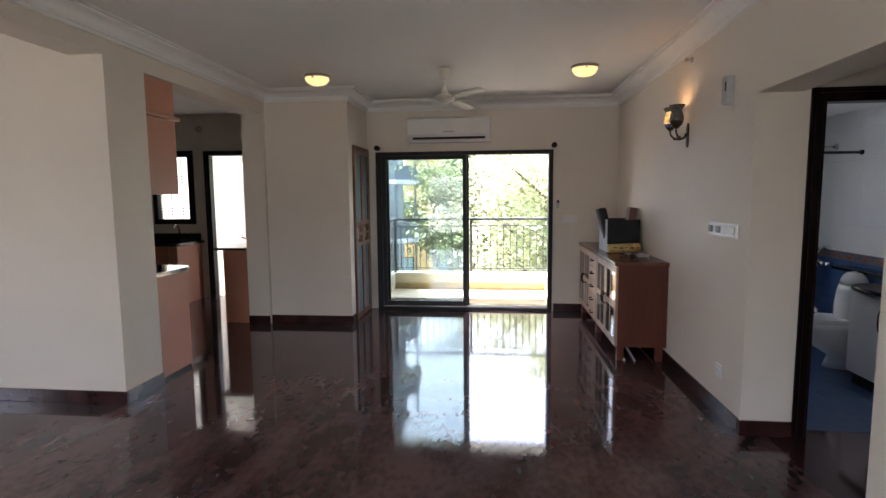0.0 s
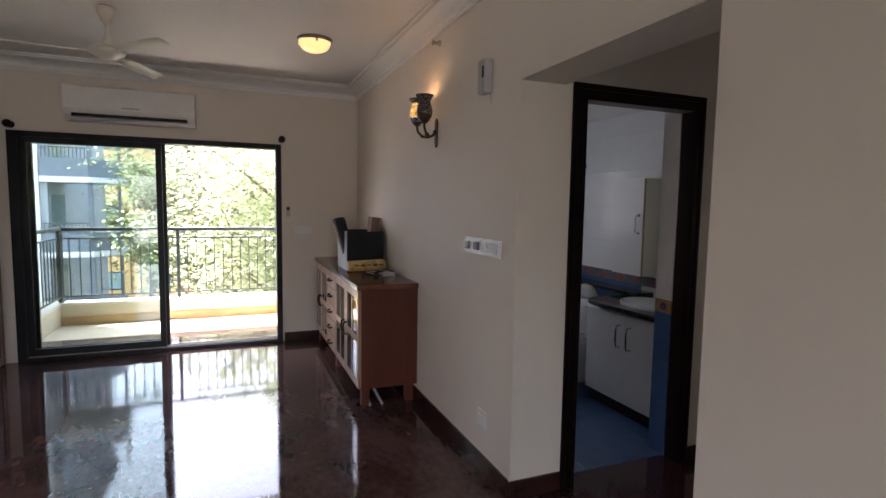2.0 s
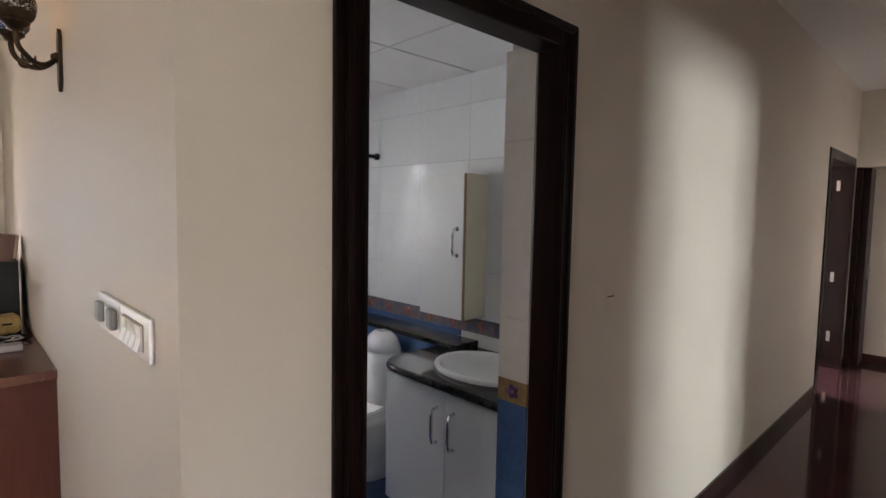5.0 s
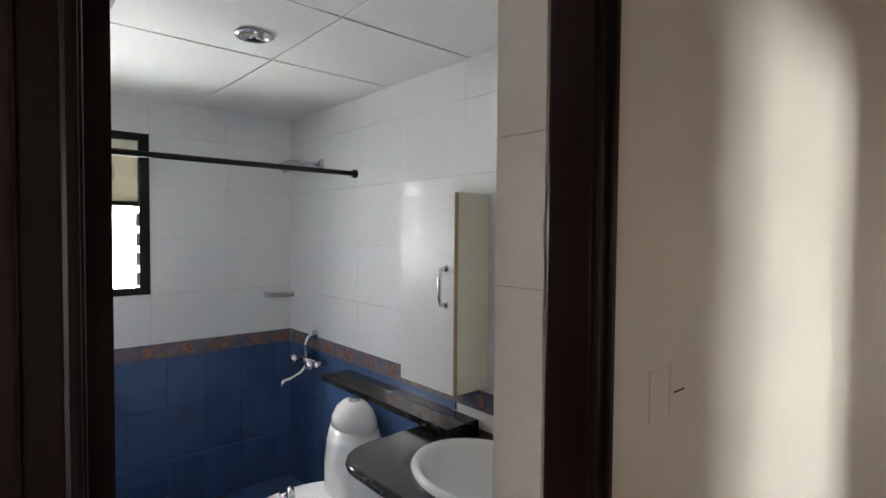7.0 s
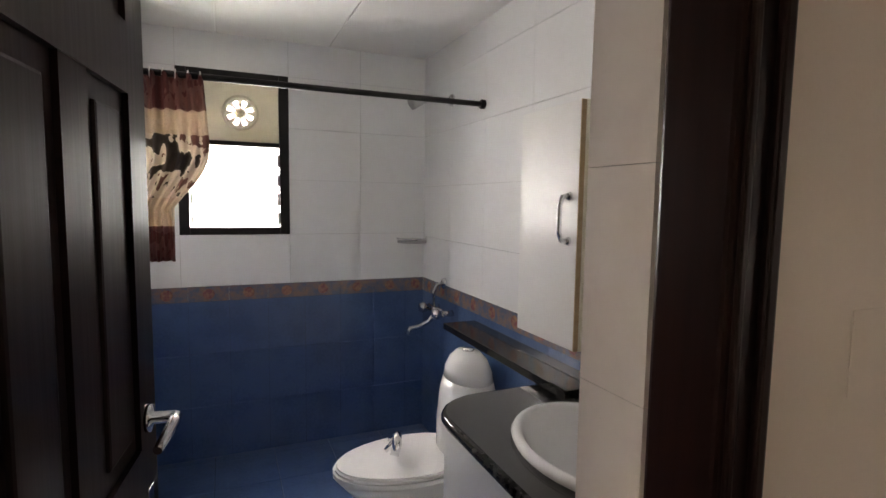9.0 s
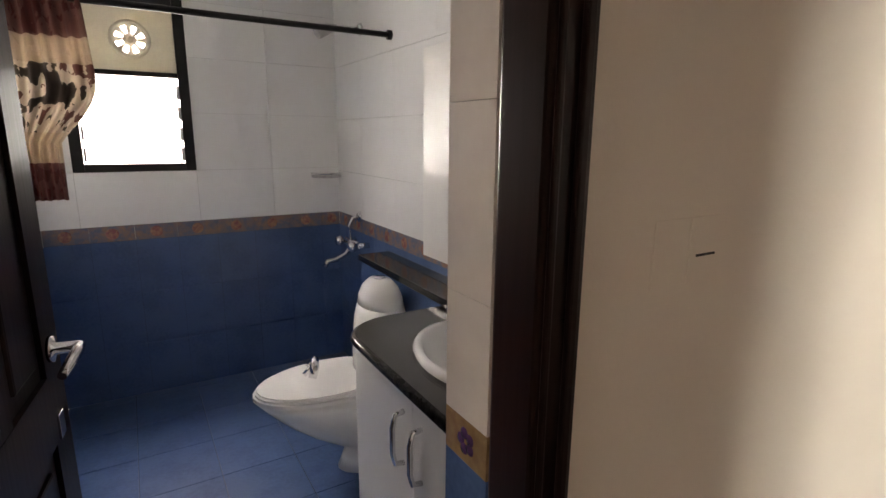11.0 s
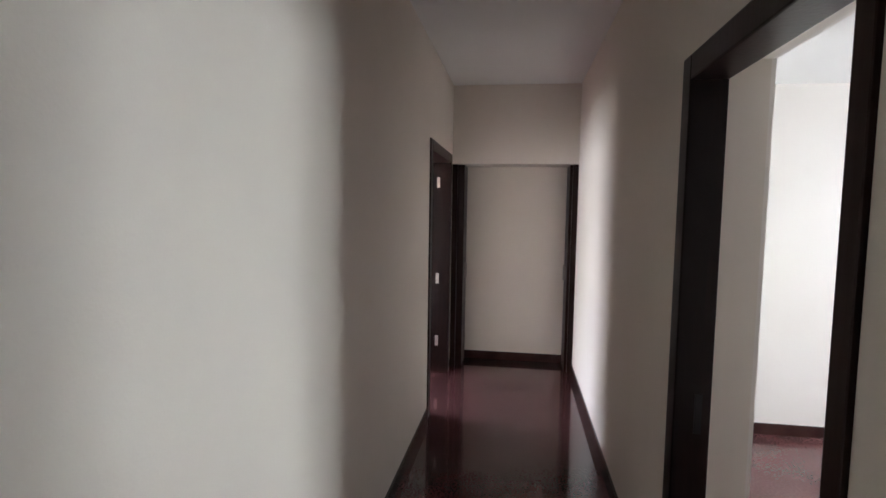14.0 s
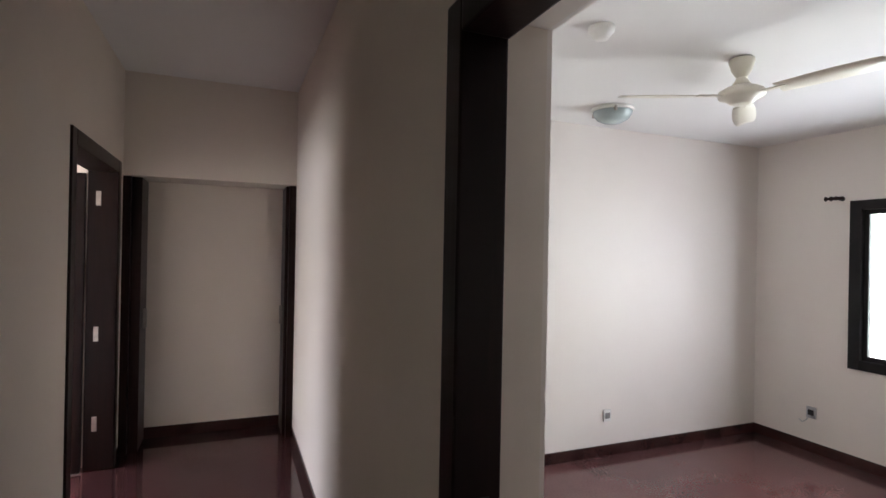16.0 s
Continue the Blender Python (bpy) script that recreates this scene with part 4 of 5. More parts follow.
ad = thing("power_adapter", (2.03, 5.78, 0.905), "grey power adapter block with plug, on the sideboard", "adapter")
part("block", boxes((-0.05, 0.05, -0.03, 0.03, 0, 0.03), bevel=0.008), GREYPL, ad)
part("plug", boxes((-0.12, -0.08, -0.018, 0.018, 0, 0.024), bevel=0.006), BLACKPL, ad)

# ---------- glazed wall cabinet beside the balcony door ----------
wc = thing("wall_cabinet", (-1.08, 6.72, 0), "tall wooden cabinet with blue glass panels and carved lattice", "cabinet")
TEAK = mat("teak_wood", (0.17, 0.07, 0.032), (0.10, 0.038, 0.018), 0.3, scale=8, bump=0.06, stretch=(1, 1, 0.08), coat=0.2)
part("surround", boxes((0, 0.03, 0, 0.03, 0, 2.12), (0, 0.03, 0.665, 0.695, 0, 2.12), (0, 0.03, 0.03, 0.665, 2.08, 2.12), bevel=0.003), TEAK, wc)
for y0, y1 in ((0.032, 0.346), (0.349, 0.663)):
    d = part("door", boxes((0.002, 0.028, y0, y0 + 0.055, 0.01, 2.078), (0.002, 0.028, y1 - 0.055, y1, 0.01, 2.078), (0.002, 0.028, y0 + 0.055, y1 - 0.055, 2.02, 2.078), (0.002, 0.028, y0 + 0.055, y1 - 0.055, 0.01, 0.08), (0.002, 0.028, y0 + 0.055, y1 - 0.055, 1.16, 1.21), (0.002, 0.028, y0 + 0.055, y1 - 0.055, 0.90, 0.95), (0.002, 0.028, y0 + 0.055, y1 - 0.055, 1.04, 1.07), bevel=0.002), TEAK, wc, "teak door with glass and lattice")
    part("pane", boxes((0.008, 0.014, y0 + 0.055, y1 - 0.055, 1.21, 2.02)), BLUEGLASS, d)
    part("pane", boxes((0.008, 0.014, y0 + 0.055, y1 - 0.055, 0.08, 0.90)), BLUEGLASS, d)
    part("lattice_back", boxes((0.004, 0.008, y0 + 0.055, y1 - 0.055, 0.95, 1.16)), BLACKPL, d)
    for r in range(2):
        for k in range(4):
            yy = y0 + 0.075 + k * 0.055
            part("lattice_bar", boxes((0.008, 0.024, yy, yy + 0.02, 0.95 + 0.12 * r, 1.04 + 0.12 * r), bevel=0.003), TEAK, d)
    part("door_handle", boxes((0.028, 0.045, y0 + 0.02, y0 + 0.035, 1.0, 1.12), bevel=0.003), BRASS, d)


# ---------- bathroom ----------
def oval(cx, cy, rx, ry, n=32):
    return [(cx + rx * math.cos(2 * math.pi * i / n), cy + ry * math.sin(2 * math.pi * i / n)) for i in range(n)]


# vanity
vn = thing("vanity_cabinet", (3.40, 4.14, 0), "white laminate vanity cabinet with two doors", "cabinet")
part("body", boxes((0.02, 0.52, 0.82, 0.84, 0.10, 0.755), (0.02, 0.52, 0, 0.02, 0.10, 0.755), (0.02, 0.52, 0.02, 0.82, 0.10, 0.12), (0.02, 0.035, 0.02, 0.82, 0.72, 0.755), (0.50, 0.52, 0.02, 0.82, 0.12, 0.755)), LAMINATE, vn)
part("plinth", boxes((0.05, 0.52, 0.01, 0.83, 0.0, 0.10)), BLACKPL, vn, "dark recessed plinth")
for y0, y1, hy in ((0.005, 0.415, 0.365), (0.42, 0.835, 0.47)):
    d = part("door", boxes((0, 0.02, y0, y1, 0.105, 0.735), bevel=0.003), LAMINATE, vn, "white laminate door")
    part("door_handle", tube(bmesh.new(), [(0, hy, 0.66), (-0.028, hy, 0.655), (-0.036, hy, 0.62), (-0.036, hy, 0.54), (-0.028, hy, 0.505), (0, hy, 0.50)], 0.008, 8), CHROME, d, "chrome bow handle")
ct = thing("vanity_counter", (3.40, 4.14, 0.755), "polished black granite vanity counter with a rounded corner", "counter")
corner = [(-0.03 + 0.16 - 0.16 * math.cos(a), 0.72 + 0.16 * math.sin(a)) for a in [k * math.pi / 12 for k in range(7)]]
out = [(-0.03, 0.0)] + corner + [(0.38, 0.88), (0.525, 0.88), (0.525, 0.0)]
bm = bmesh.new()
hole_ = oval(0.26, 0.41, 0.19, 0.245)
loops = []
for z in (0.0, 0.035):
    ed, rows_ = [], []
    for o_ in (out, hole_):
        vs_ = [bm.verts.new((a, b, z)) for a, b in o_]
        ed += [bm.edges.new((vs_[i], vs_[(i + 1) % len(vs_)])) for i in range(len(vs_))]
        rows_.append(vs_)
    bmesh.ops.triangle_fill(bm, edges=ed, use_beauty=True)
    loops.append(rows_)
for a, b in zip(*loops):
    for i in range(len(a)):
        bm.faces.new([a[i], a[(i + 1) % len(a)], b[(i + 1) % len(a)], b[i]])
bmesh.ops.recalc_face_normals(bm, faces=bm.faces)
part("slab", bm, BLACKGRANITE, ct)
part("front_edge", tube(bmesh.new(), [(-0.03, 0.0, 0.0175)] + [(a, b, 0.0175) for a, b in corner] + [(0.38, 0.88, 0.0175)], 0.0165, 8), BLACKGRANITE, ct, "rounded polished edge")
bs = thing("wash_basin", (3.66, 4.55, 0.79), "white oval ceramic wash basin set in black granite", "basin")
ring = [(1.0, 0.0), (1.02, 0.012), (0.99, 0.022), (0.93, 0.024), (0.88, 0.015), (0.80, -0.03), (0.6, -0.10), (0.3, -0.13), (0.06, -0.135), (0, -0.135)]
part("bowl", lathe(bmesh.new(), ring, 40, sx=0.215, sy=0.275), CERAMIC, bs)
part("drain", lathe(bmesh.new(), [(0, -0.128), (0.022, -0.128), (0.024, -0.134), (0, -0.134)], 16), CHROME, bs)
# cistern ledge and its granite top
lg = setting("wall_bath_ledge", boxes((3.77, BX - 0.008, 5.03, 5.80, 0, 0.80)), BLUEGROUT, "blue tiled low ledge behind the toilet")
lt = thing("ledge_top", (3.76, 5.03, 0.80), "polished black granite ledge top along the tiled wall", "ledge")
part("slab", boxes((-0.012, 0.157, -0.19, 0.785, 0, 0.03), bevel=0.004), BLACKGRANITE, lt)
part("riser", boxes((-0.004, 0.157, -0.186, -0.13, -0.01, 0)), BLACKGRANITE, lt)

# toilet
wt = thing("toilet", (3.66, 5.37, 0), "white one-piece ceramic toilet with a domed cistern", "toilet")
bm = bmesh.new()
secs = []
for s in range(9):
    a = s / 8
    z = 0.0 + a * 0.40
    back = 0.09
    front = -0.15 - 0.38 * max(0, (a - 0.3) / 0.7) ** 0.62 if a > 0.3 else -0.20 + 0.17 * a
    half = 0.10 + 0.08 * max(0, (a - 0.2) / 0.8) ** 0.8
    row = []
    for i in range(24):
        q = 2 * math.pi * i / 24
        cx, rx = (front + back) / 2, (back - front) / 2
        x = cx + rx * math.cos(q)
        w = half * (1.0 if math.cos(q) > 0 else (1 - 0.12 * math.cos(q) ** 2))
        row.append(bm.verts.new((x, w * math.sin(q), z)))
    secs.append(row)
for a, b in zip(secs, secs[1:]):
    for i in range(24):
        bm.faces.new([a[i], a[(i + 1) % 24], b[(i + 1) % 24], b[i]]).smooth = True
bm.faces.new(secs[0][::-1])
bm.faces.new(secs[-1])
part("bowl", bm, CERAMIC, wt)
lid = [(-0.215 + 0.315 * math.cos(q) * (1.0 if math.cos(q) < 0 else 0.8), 0.182 * math.sin(q)) for q in [2 * math.pi * i / 32 for i in range(32)]]
part("seat", prism(bmesh.new(), lid, 0.402, 0.418), CERAMIC, wt)
bm = prism(bmesh.new(), [(a * 0.985, b * 0.97) for a, b in lid], 0.420, 0.437)
bmesh.ops.bevel(bm, geom=[e for e in bm.edges if all(v.co.z > 0.43 for v in e.verts)], offset=0.008, segments=3, affect="EDGES")
part("lid", bm, CERAMIC, wt)
part("cistern", lathe(bmesh.new(), [(0, 0.36), (0.155, 0.36), (0.172, 0.42), (0.17, 0.55), (0.155, 0.66), (0.135, 0.72), (0, 0.72)], 28, (0.0, -0.02, 0), sx=0.66, sy=1.0), CERAMIC, wt)
part("cistern_lid", lathe(bmesh.new(), [(0, 0.722), (0.132, 0.722), (0.124, 0.76), (0.10, 0.80), (0.065, 0.826), (0, 0.832)], 28, (0.0, -0.02, 0), sx=0.68, sy=1.0), CERAMIC, wt)
part("flush_button", lathe(bmesh.new(), [(0, 0.83), (0.024, 0.83), (0.022, 0.838), (0, 0.839)], 16, (0, -0.02, 0)), CHROME, wt)
hf = thing("bidet_spray", (3.37, 5.41, 0.437), "small chrome bidet spray lying on the toilet lid", "spray", rz=-65)
hf.scale = (1.35, 1.35, 1.5)
part("nozzle", tube(bmesh.new(), [(-0.04, 0.03, 0.012), (-0.01, 0.01, 0.03), (0.02, 0, 0.05), (0.035, -0.015, 0.04), (0.04, -0.03, 0.012)], [0.010, 0.010, 0.012, 0.014, 0.012], 8), CHROME, hf)
part("trigger", tube(bmesh.new(), [(-0.01, -0.02, 0.006), (-0.005, 0.005, 0.022), (0.0, 0.02, 0.035)], 0.007, 8), CHROME, hf)

# medicine cabinet
mc = thing("wall_cabinet", (3.742, 4.80, 0.965), "white bathroom wall cabinet with a chrome handle", "cabinet")
part("body", boxes((0.018, 0.175, 0, 0.325, 0, 0.75), bevel=0.002), CREAMLAM, mc, "cream cabinet body")
d = part("door", boxes((0, 0.016, 0.004, 0.324, 0.002, 0.748), bevel=0.002), LAMINATE, mc, "white laminate door")
part("edge_strip", boxes((0.0, 0.016, 0.0, 0.0035, 0.002, 0.748)), mat("bare_board_edge", (0.42, 0.30, 0.17), (0.34, 0.23, 0.12), 0.6, scale=20), d, "bare brown board edge")
part("door_handle", tube(bmesh.new(), [(0, 0.045, 0.47), (-0.026, 0.045, 0.465), (-0.034, 0.045, 0.44), (-0.034, 0.045, 0.36), (-0.026, 0.045, 0.335), (0, 0.045, 0.33)], 0.008, 8), CHROME, d, "chrome bow handle")
for z in (0.468, 0.332):
    part("handle_rose", lathe(bmesh.new(), [(0, 0), (0.014, 0), (0.011, -0.006), (0, -0.007)], 12, (0, 0.045, z), "x"), CHROME, d)

# shower rail with gathered curtain
rl = thing("shower_rail", (2.41, 5.76, 1.868), "black shower curtain rail across the bathroom", "rail")
part("bar", tube(bmesh.new(), [(0.0, 0, 0), (1.503, 0, 0)], 0.0125, 12), BLACKMETAL, rl)
for x in (0.0, 1.49):
    part("end_cap", lathe(bmesh.new(), [(0, 0), (0.022, 0), (0.022, 0.018), (0, 0.018)], 16, (x, 0, 0), "x"), BLACKMETAL, rl)
cu = thing("shower_curtain", (2.44, 5.76, 1.17), "gathered shower curtain with maroon and cream floral print, tied back", "curtain")
CURT = bpy.data.materials.new("floral_curtain")
CURT.use_nodes = True
n_, l_ = CURT.node_tree.nodes, CURT.node_tree.links
g_ = n_.new("ShaderNodeNewGeometry")
sp = n_.new("ShaderNodeSeparateXYZ")
l_.new(g_.outputs["Position"], sp.inputs[0])
nz = n_.new("ShaderNodeTexNoise")
nz.inputs["Scale"].default_value, nz.inputs["Detail"].default_value, nz.inputs["Distortion"].default_value = 9, 4, 0.8
l_.new(g_.outputs["Position"], nz.inputs["Vector"])
r1 = n_.new("ShaderNodeValToRGB")
r1.color_ramp.interpolation = "CONSTANT"
r1.color_ramp.elements[0].color = (0.075, 0.06, 0.05, 1)
r1.color_ramp.elements[1].position, r1.color_ramp.elements[1].color = 0.47, (0.62, 0.54, 0.46, 1)
e_ = r1.color_ramp.elements.new(0.60)
e_.color = (0.16, 0.07, 0.06, 1)
l_.new(nz.outputs["Fac"], r1.inputs["Fac"])
bandr = n_.new("ShaderNodeValToRGB")
bandr.color_ramp.interpolation = "CONSTANT"
bandr.color_ramp.elements[0].color = (0.9, 0.9, 0.9, 1)
for pz, w_ in ((0.19, 0.0), (0.81, 0.85)):
    e_ = bandr.color_ramp.elements.new(pz)
    e_.color = (w_, w_, w_, 1)
mrng = n_.new("ShaderNodeMapRange")
mrng.inputs["From Min"].default_value, mrng.inputs["From Max"].default_value = 1.17, 1.87
l_.new(sp.outputs["Z"], mrng.inputs["Value"])
l_.new(mrng.outputs["Result"], bandr.inputs["Fac"])
plain = n_.new("ShaderNodeValToRGB")
plain.color_ramp.interpolation = "CONSTANT"
plain.color_ramp.elements[0].color = (0, 0, 0, 1)
for pz, w_ in ((0.19, 0.92), (0.34, 0.0), (0.68, 0.88), (0.81, 0.0)):
    e_ = plain.color_ramp.elements.new(pz)
    e_.color = (w_, w_, w_, 1)
l_.new(mrng.outputs["Result"], plain.inputs["Fac"])
band = n_.new("ShaderNodeMix")
band.data_type = "RGBA"
band.inputs["B"].default_value = (0.56, 0.46, 0.36, 1)
l_.new(plain.outputs["Color"], band.inputs["Factor"])
l_.new(r1.outputs["Color"], band.inputs["A"])
mx = n_.new("ShaderNodeMix")
mx.data_type = "RGBA"
mx.inputs["B"].default_value = (0.13, 0.035, 0.035, 1)
l_.new(bandr.outputs["Color"], mx.inputs["Factor"])
l_.new(band.outputs["Result"], mx.inputs["A"])
l_.new(mx.outputs["Result"], n_["Principled BSDF"].inputs["Base Color"])
n_["Principled BSDF"].inputs["Roughness"].default_value = 0.75
bm = bmesh.new()
grid = []
for i in range(49):
    u = i / 48
    row = []
    for j in range(25):
        v = j / 24
        wd = 0.29 * (0.62 + 0.38 * abs(2 * min(v * 1.35, 1) - 1) ** 1.5) if v < 0.75 else 0.29 * (0.72 + 0.28 * math.sin((v - 0.75) * 2 * math.pi))
        if v < 0.3:
            wd = 0.17
        elif v < 0.62:
            wd = 0.17 + 0.13 * math.sin((v - 0.3) / 0.32 * math.pi / 2)
        else:
            wd = 0.30 - 0.05 * (v - 0.62)
        x = u * wd
        y = 0.028 * math.sin(u * 44 + 0.6 * math.sin(v * 6)) * (0.55 + 0.45 * v) + 0.01 * math.sin(u * 17 + v * 9)
        row.append(bm.verts.new((x, y, 0.0 + v * 0.70)))
    grid.append(row)
for a, b in zip(grid, grid[1:]):
    for j in range(24):
        bm.faces.new([a[j], b[j], b[j + 1], a[j + 1]]).smooth = True
bmesh.ops.solidify(bm, geom=bm.faces[:], thickness=0.003)
part("cloth", bm, CURT, cu)
for k in range(7):
    part("curtain_ring", tube(bmesh.new(), [(0.02 + k * 0.042, 0.017 * math.cos(a), 0.698 + 0.017 * math.sin(a)) for a in [q * 0.6 for q in range(11)]], 0.003, 6), WHITEPL, cu)

# shower arm, mixer tap, soap dish
sh = thing("wall_shower", (BX - 0.008, 6.13, 1.95), "chrome wall shower arm with a small head", "shower")
part("flange", lathe(bmesh.new(), [(0, 0), (0.032, 0), (0.028, -0.012), (0, -0.014)], 16, axis="x"), CHROME, sh)
part("arm", tube(bmesh.new(), [(0, 0, 0), (-0.10, 0, 0.0), (-0.15, 0, -0.008)], 0.011, 10), CHROME, sh)
part("head", tube(bmesh.new(), [(-0.13, 0, 0.0), (-0.17, 0, -0.012), (-0.215, 0, -0.03), (-0.235, 0, -0.042)], [0.014, 0.024, 0.032, 0.03], 14), GREYPL, sh, "grey shower head")
tp = thing("mixer_tap", (BX - 0.008, 6.18, 0.78), "chrome wall bath mixer with a spout", "tap")
part("body", tube(bmesh.new(), [(-0.06, -0.10, 0.03), (-0.06, 0.10, 0.03)], 0.022, 12), CHROME, tp)
for y in (-0.10, 0.10):
    part("inlet", tube(bmesh.new(), [(0, y, 0.03), (-0.06, y, 0.03)], 0.016, 10), CHROME, tp)
    part("knob", lathe(bmesh.new(), [(0, -0.08), (0.026, -0.082), (0.03, -0.10), (0.022, -0.118), (0, -0.12)], 12, (0, y, 0.03), "x"), CHROME, tp)
part("spout", tube(bmesh.new(), [(-0.06, 0, 0.02), (-0.10, 0, -0.03), (-0.16, 0.0, -0.055), (-0.21, 0, -0.06), (-0.225, 0, -0.09)], 0.013, 10), CHROME, tp)
part("riser", tube(bmesh.new(), [(-0.06, 0.02, 0.04), (-0.065, 0.02, 0.13), (-0.045, 0.02, 0.17), (-0.015, 0.02, 0.175), (0, 0.02, 0.175)], 0.010, 10), CHROME, tp)
part("riser_flange", lathe(bmesh.new(), [(0, 0), (0.032, 0), (0.03, -0.01), (0, -0.012)], 14, (0, 0.02, 0.175), "x"), CHROME, tp)
so = thing("soap_dish", (3.845, BY - 0.008, 1.16), "small glass soap dish in the tiled corner", "dish")
so.scale = (1.3, 1.2, 1.5)
part("tray", prism(bmesh.new(), [(-0.075, 0), (0.07, 0)] + [(0.07 * math.cos(a) - 0.003, -0.085 * math.sin(a)) for a in [k * math.pi / 8 for k in range(1, 8)]], 0, 0.012), GREYPL, so)
part("rim", tube(bmesh.new(), [(0.072 * math.cos(a) - 0.003, -0.09 * math.sin(a), 0.018) for a in [k * math.pi / 10 for k in range(11)]], 0.004, 6), CHROME, so)
dl = thing("ceiling_downlight", (3.18, 5.24, BC + 0.002), "round chrome recessed downlight, unlit", "lamp")
dl.scale = (0.82, 0.82, 1)
part("ring", lathe(bmesh.new(), [(0.05, 0.0), (0.075, -0.001), (0.082, -0.008), (0.07, -0.014), (0.056, -0.010), (0.05, 0.0)], 28), CHROME, dl)
part("reflector", lathe(bmesh.new(), [(0.056, -0.009), (0.03, -0.002), (0, -0.001)], 24), CHROME, dl)
for k in range(3):
    part("lamp_tube", lathe(bmesh.new(), [(0, -0.002), (0.011, -0.002), (0.011, -0.012), (0, -0.014)], 10, (0.022 * math.cos(k * 2.1), 0.022 * math.sin(k * 2.1), 0)), WHITEPL, dl)

# ---------- kitchen ----------
k1 = thing("kitchen_cabinet", (-2.10, 4.48, 0), "terracotta laminate base cabinet beside the kitchen opening", "cabinet", "kitchen base cabinets")
part("body", boxes((-0.70, 0.0, 0.0, 0.46, 0.0, 0.875), bevel=0.003), PINKLAM, k1)
part("kick_board", boxes((-0.69, 0.004, 0.02, 0.44, 0.0, 0.03)), BASE, k1)
c1 = thing("worktop", (-2.10, 4.48, 0.875), "polished black granite kitchen worktop with a rounded end", "worktop", "kitchen worktops")
part("slab", prism(bmesh.new(), [(-0.72, -0.0), (0.03, -0.0), (0.045, 0.30)] + [(-0.115 + 0.16 * math.cos(a), 0.38 + 0.14 * math.sin(a)) for a in [k * math.pi / 12 for k in range(7)]] + [(-0.72, 0.52)], 0.0, 0.035), BLACKGRANITE, c1)
k2 = thing("wall_cabinet", (-2.11, 4.48, 1.54), "terracotta laminate kitchen wall cabinet", "cabinet")
part("body", boxes((-0.35, 0, 0, 0.42, 0, 0.62), bevel=0.003), PINKLAM, k2)
part("shelf", boxes((-0.35, 0.015, 0, 0.47, 0.625, 0.655), bevel=0.003), PINKLAM, k2)
part("upper_box", boxes((-0.35, 0, 0, 0.42, 0.66, 0.93), bevel=0.003), PINKLAM, k2)
k3 = thing("kitchen_cabinet", (-2.34, 6.52, 0), "terracotta laminate base cabinet by the pillar", "cabinet", "kitchen base cabinets")
part("body", boxes((-0.30, 0, 0, 0.6, 0.0, 0.885), bevel=0.003), PINKLAM, k3)
c3 = thing("worktop", (-2.34, 6.52, 0.885), "polished black granite worktop end", "worktop", "kitchen worktops")
part("slab", boxes((-0.40, 0, -0.05, 0.62, 0, 0.03), bevel=0.006), BLACKGRANITE, c3)
k4 = thing("kitchen_cabinet", (-3.80, 7.40, 0), "terracotta laminate base cabinet under the kitchen window", "cabinet", "kitchen base cabinets")
part("body", boxes((-1.6, 0, 0, 0.6, 0.0, 0.845), bevel=0.003), PINKLAM, k4)
for k in range(2):
    part("door", boxes((-0.62 - 0.52 * k, -0.12 - 0.52 * k, -0.018, 0, 0.08, 0.83), bevel=0.003), PINKLAM, k4)
c4 = thing("worktop", (-3.80, 7.40, 0.845), "polished black granite worktop under the window", "worktop", "kitchen worktops")
part("slab", boxes((-1.6, 0.05, -0.05, 0.61, 0, 0.035), bevel=0.006), BLACKGRANITE, c4)
part("upstand", boxes((-1.6, 0.0, 0.585, 0.608, 0.036, 0.14)), BLACKGRANITE, c4)
kt = thing("kitchen_tap", (-4.05, 7.86, 0.88), "slim chrome kitchen tap behind the sink", "tap")
part("spout", tube(bmesh.new(), [(0, 0, 0), (0, 0, 0.18), (0.01, -0.05, 0.24), (0.02, -0.13, 0.23), (0.02, -0.15, 0.19)], 0.011, 8), CHROME, kt)
kw = thing("kitchen_window", (-4.20, KY, 1.12), "black-framed kitchen window with a grille", "window")
part("window_frame", boxes((-0.33, -0.26, -0.02, 0.07, 0, 1.09), (0.24, 0.33, -0.02, 0.07, 0, 1.09), (-0.26, 0.24, -0.02, 0.07, 0, 0.08), (-0.26, 0.24, -0.02, 0.07, 1.0, 1.09), bevel=0.004), BLACKMETAL, kw)
for k in range(6):
    part("grille_bar", boxes((-0.26, 0.24, 0.06, 0.068, 0.14 + k * 0.045 + (0.35 if k > 2 else 0), 0.148 + k * 0.045 + (0.35 if k > 2 else 0))), BLACKMETAL, kw)
for x in (-0.1, 0.08):
    part("grille_post", boxes((x, x + 0.012, 0.07, 0.08, 0.08, 1.0)), WHITEPL, kw)
kd = setting("door_6", boxes((-3.70, -3.61, KY - 0.02, KY + 0.08, 0, 2.2), (-3.09, -3.0, KY - 0.02, KY + 0.08, 0, 2.2), (-3.61, -3.09, KY - 0.02, KY + 0.08, 2.13, 2.2), bevel=0.004), BLACKMETAL, "black frame of the utility doorway")
